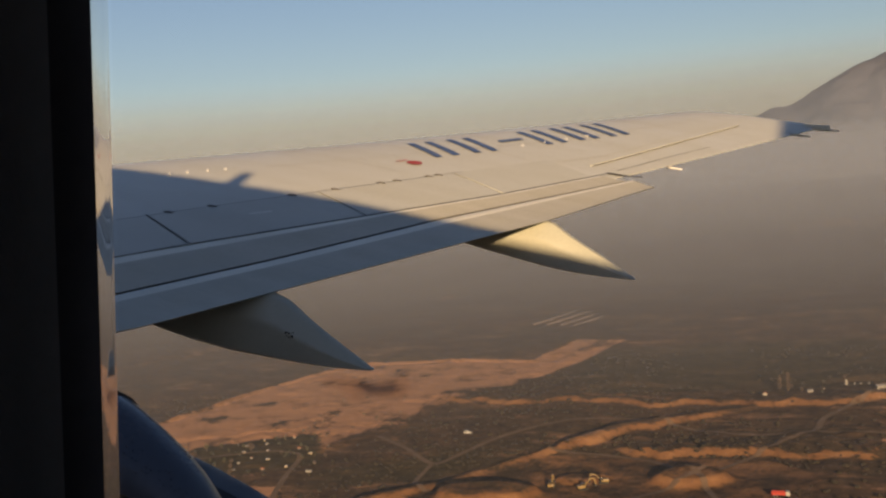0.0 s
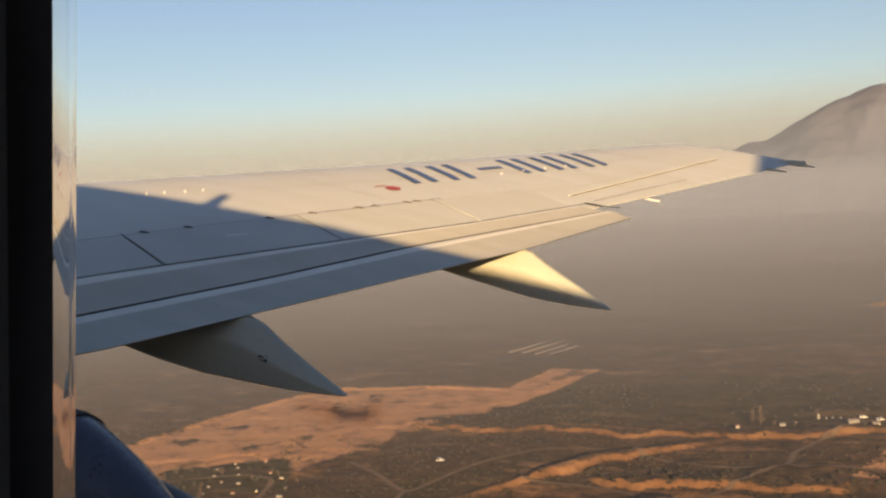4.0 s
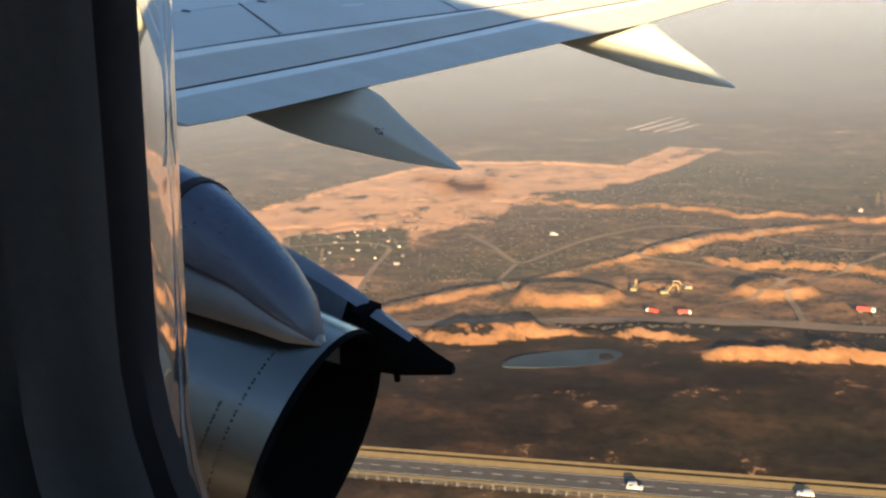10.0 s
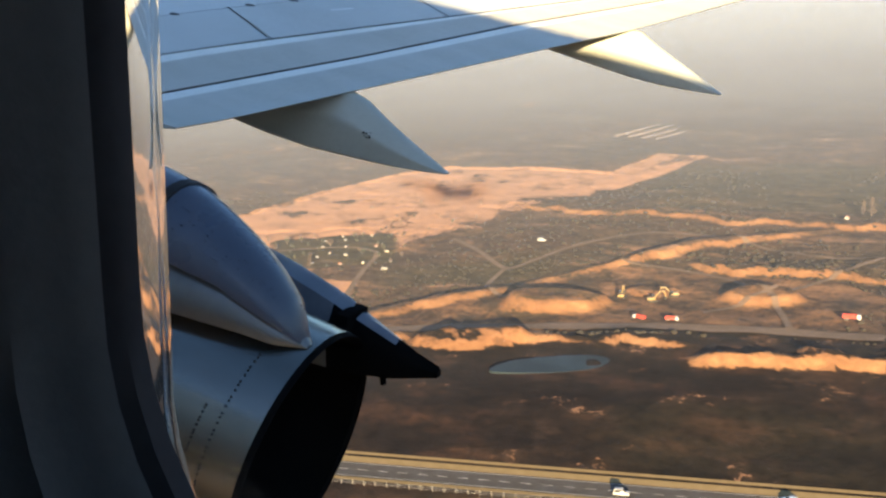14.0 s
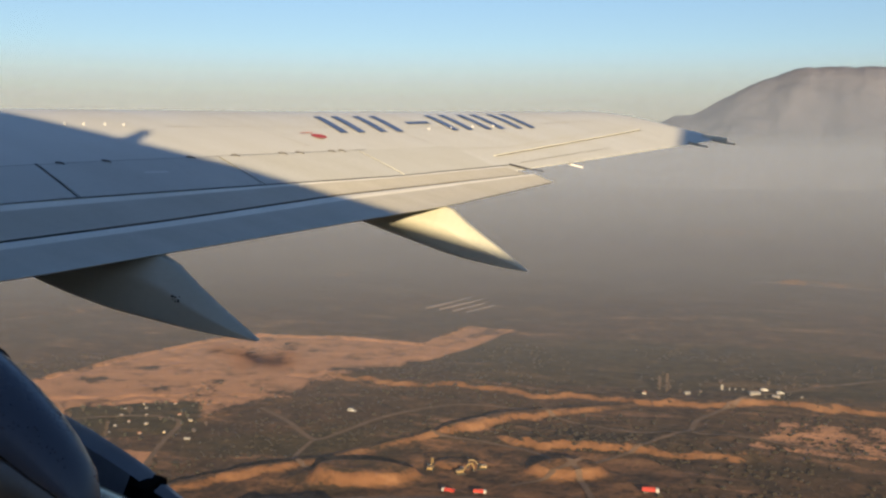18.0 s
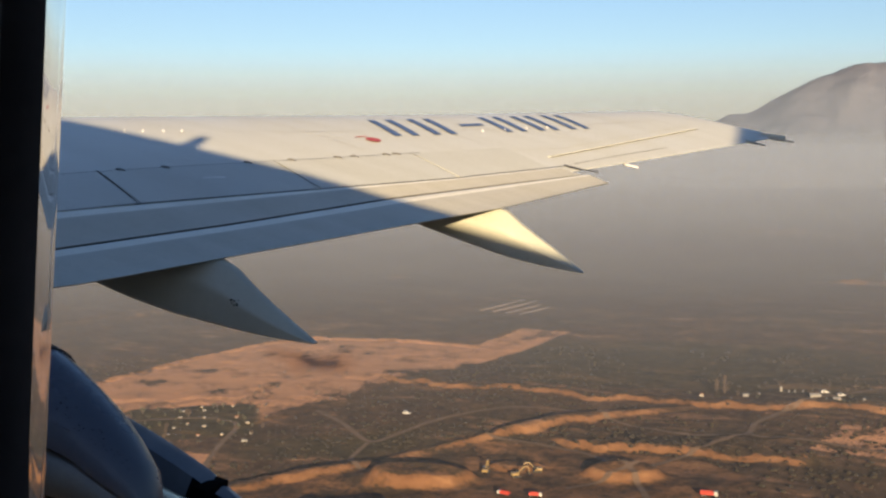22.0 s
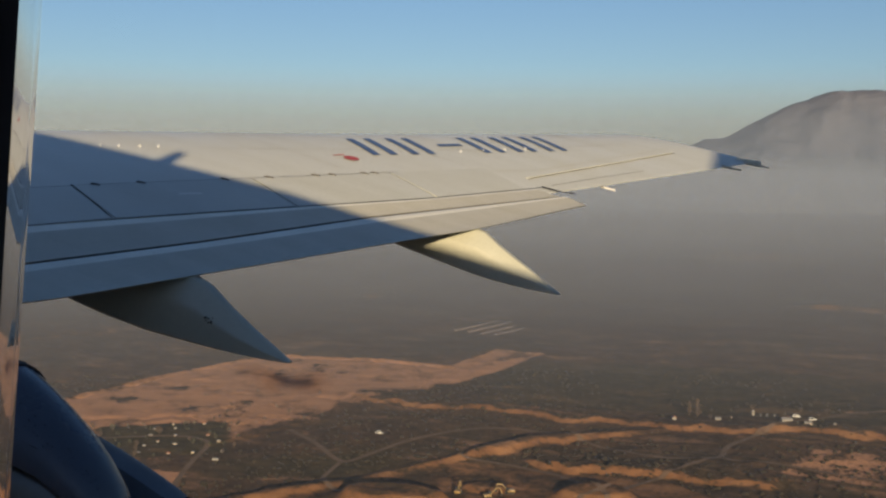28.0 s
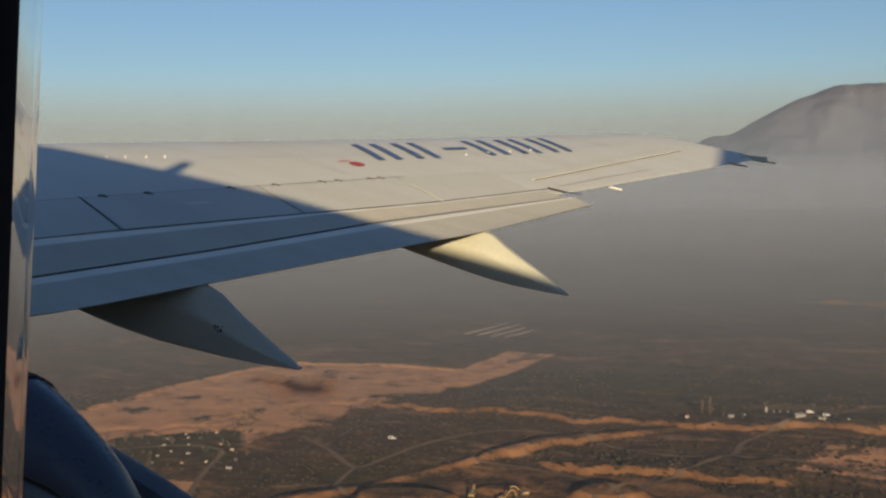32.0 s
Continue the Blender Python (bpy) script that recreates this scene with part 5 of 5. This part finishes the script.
def crop_cover(length):
    bm = loft([[(-length / 2, 1.6 * math.cos(a), 0.8 * math.sin(a)) for a in [math.pi * k / 8 for k in range(9)]], [(length / 2, 1.6 * math.cos(a), 0.8 * math.sin(a)) for a in [math.pi * k / 8 for k in range(9)]]])
    return link_mesh("crop_tunnel", bm, M_PLASTIC)


row0 = tagged(crop_cover(70), "long pale plastic crop tunnel on dark soil", "greenhouse", "crop tunnels")
row0.matrix_world = on_land(Vector((-329.5, 858, 0)), 78, 0.1)
for k in range(1, 4):
    copy_thing(row0, on_land(Vector((-329.5 + 12.7 * k, 858 - 1.3 * k, 0)), 78, 0.1))


# ---- trees and scrub ----
def limb_tree(name, label, height, spread, twig_mat, seed, poplar=False, leaves=260):
    rnd = random.Random(seed)
    top = tagged(new(name), label, "tree")
    bm = bmesh.new()
    tips = []

    def limb(a, d, length, r, depth):
        b = a + d * length
        u = d.orthogonal().normalized()
        v = d.cross(u)
        loft([[tuple(p + (u * math.cos(2 * math.pi * k / 5) + v * math.sin(2 * math.pi * k / 5)) * rr) for k in range(5)] for p, rr in ((a, r), (b, r * 0.6))], bm=bm)
        if depth == 0:
            tips.append(b)
            return
        for _ in range(3 if depth > 1 else 4):
            w = Vector((rnd.uniform(-1, 1), rnd.uniform(-1, 1), rnd.uniform(0.1, 1.0) if not poplar else rnd.uniform(1.6, 2.8))).normalized()
            limb(a.lerp(b, rnd.uniform(0.55, 1.0)), (d * 0.35 + w * spread).normalized(), length * rnd.uniform(0.5, 0.75), r * 0.5, depth - 1)

    limb(Vector((0, 0, -0.5)), Vector((rnd.uniform(-0.05, 0.05), rnd.uniform(-0.05, 0.05), 1)).normalized(), height * (0.5 if poplar else 0.38), height * 0.022, 3)
    part("trunk", bm, M_BARK, top)
    verts, faces = [], []
    for _ in range(leaves):
        c = rnd.choice(tips) + Vector((rnd.gauss(0, 1), rnd.gauss(0, 1), rnd.gauss(0, 1))) * height * 0.05
        if not poplar:
            while True:
                q = Vector((rnd.uniform(-1, 1), rnd.uniform(-1, 1), rnd.uniform(-1, 1)))
                if q.length < 1 and noise.noise(q * 1.7 + Vector((seed, 0, 0))) > -0.12:
                    break
            c = c.lerp(Vector((q.x * 0.36, q.y * 0.36, 0.60 + q.z * 0.34)) * height, 0.8)
        if poplar:
            t = rnd.uniform(0.15, 1.0)
            c = Vector((rnd.gauss(0, 1) * (1.15 - t) * 0.11, rnd.gauss(0, 1) * (1.15 - t) * 0.11, t)) * height
        n = Vector((rnd.gauss(0, 1), rnd.gauss(0, 1), rnd.gauss(0, 1))).normalized()
        u = n.orthogonal().normalized()
        v = n.cross(u)
        s = height * rnd.uniform(0.018, 0.045)
        i = len(verts)
        verts += [tuple(c + u * s), tuple(c + v * s * 0.7 + n * s * 0.2), tuple(c - u * s), tuple(c - v * s * 0.7 + n * s * 0.2)]
        faces.append((i, i + 1, i + 2, i + 3))
    me = bpy.data.meshes.new("crown")
    me.from_pydata(verts, [], faces)
    me.materials.append(twig_mat)
    o = new("crown", me)
    o.parent = top
    return top


protos = [limb_tree("poplar", "tall slender leafless poplar", 17, 0.5, M_TWIG, 1, True), limb_tree("poplar", "tall slender leafless poplar with broken top", 13, 0.55, M_TWIG, 2, True),
          limb_tree("tree", "broad dull-green tree on dry land", 9, 1.0, M_LEAF, 3), limb_tree("tree", "rounded reddish winter tree", 10, 1.0, M_TWIG, 4), limb_tree("tree", "small dark green tree", 6.5, 1.1, M_LEAF, 5)]
plan = []
rnd = random.Random(5)
plan += [(0, 9.0, 598), (1, 9.4, 602)]
for k in range(60):
    plan.append((rnd.choice((2, 4, 4, 3)), rnd.uniform(34, 42), rnd.uniform(510, 580)))
for k in range(14):
    plan.append((rnd.choice((4, 4, 3)), rnd.uniform(1, 11), rnd.uniform(582, 622)))
for k in range(16):
    plan.append((4, rnd.uniform(29, 37), rnd.uniform(560, 650)))
seen = set()
for i, a, d in plan:
    m = on_land(bearing(a, d), rnd.uniform(0, 360)) @ Matrix.Scale(0.62 if d < 700 else 1.0, 4)
    if i not in seen:
        seen.add(i)
        protos[i].matrix_world = m
    else:
        copy_thing(protos[i], m)


def scrub():
    """Low bushes over the near land, far too many to count."""
    rnd = np.random.RandomState(7)
    n = 17000
    az, ds = rnd.uniform(-6, 50, n), 385 * (720 / 385) ** rnd.uniform(0, 1, n)
    x, y = -np.sin(np.radians(az)) * ds, np.cos(np.radians(az)) * ds
    clump = fbm(x, y, 0.012, 3, 4.4)
    clear = np.maximum.reduce([inside(x, y, MESA) * np.where(clump > 0.35, 0.75, 0.97), inside(x, y, PIT), inside(x, y, FIELDS) * 0.9])
    for a0, d0, wide, deep, h in MOUNDS:
        c0 = bearing(a0, d0)
        clear = np.maximum(clear, np.hypot(x - c0.x, y - c0.y) < wide * 1.1)
    clear = np.maximum(clear, line_distance(x, y, BANKS[2][0]) < 8)
    for table, wide in TRACKS:
        clear = np.maximum(clear, line_distance(x, y, table) < wide * 0.8)
    keep = (clump + rnd.uniform(-0.5, 0.5, n) > 0.0) & (rnd.uniform(0, 1, n) > clear) & (np.abs(road_frame(x, y)[1]) > 24)
    x, y, ds = x[keep], y[keep], ds[keep]
    z = land(x, y)
    verts, faces = [], []
    for px, py, pz in zip(x, y, z):
        s = 0.35 + 1.25 * rnd.rand() ** 3
        b = len(verts)
        k = 6
        turn = rnd.rand() * 6.28
        for lev, rr in ((-0.1, 0.7), (0.45, 1.0), (0.85, 0.62)):
            for j in range(k):
                a = turn + 6.283 * j / k + lev
                q = s * rr * (0.65 + 0.6 * rnd.rand())
                verts.append((px + q * math.cos(a), py + q * math.sin(a), pz + s * 0.7 * lev * (0.8 + 0.4 * rnd.rand())))
        verts.append((px, py, pz + s * 0.75))
        for lv in range(2):
            for j in range(k):
                faces.append((b + lv * k + j, b + lv * k + (j + 1) % k, b + lv * k + k + (j + 1) % k, b + lv * k + k + j))
        for j in range(k):
            faces.append((b + 2 * k + j, b + 2 * k + (j + 1) % k, b + 3 * k))
    me = bpy.data.meshes.new("scrub")
    me.from_pydata(verts, [], faces)
    me.materials.append(M_SHRUB)
    return me


tagged(new("scrub", scrub()), "low dry brown and olive scrub bushes", "scrub", kind="stuff")
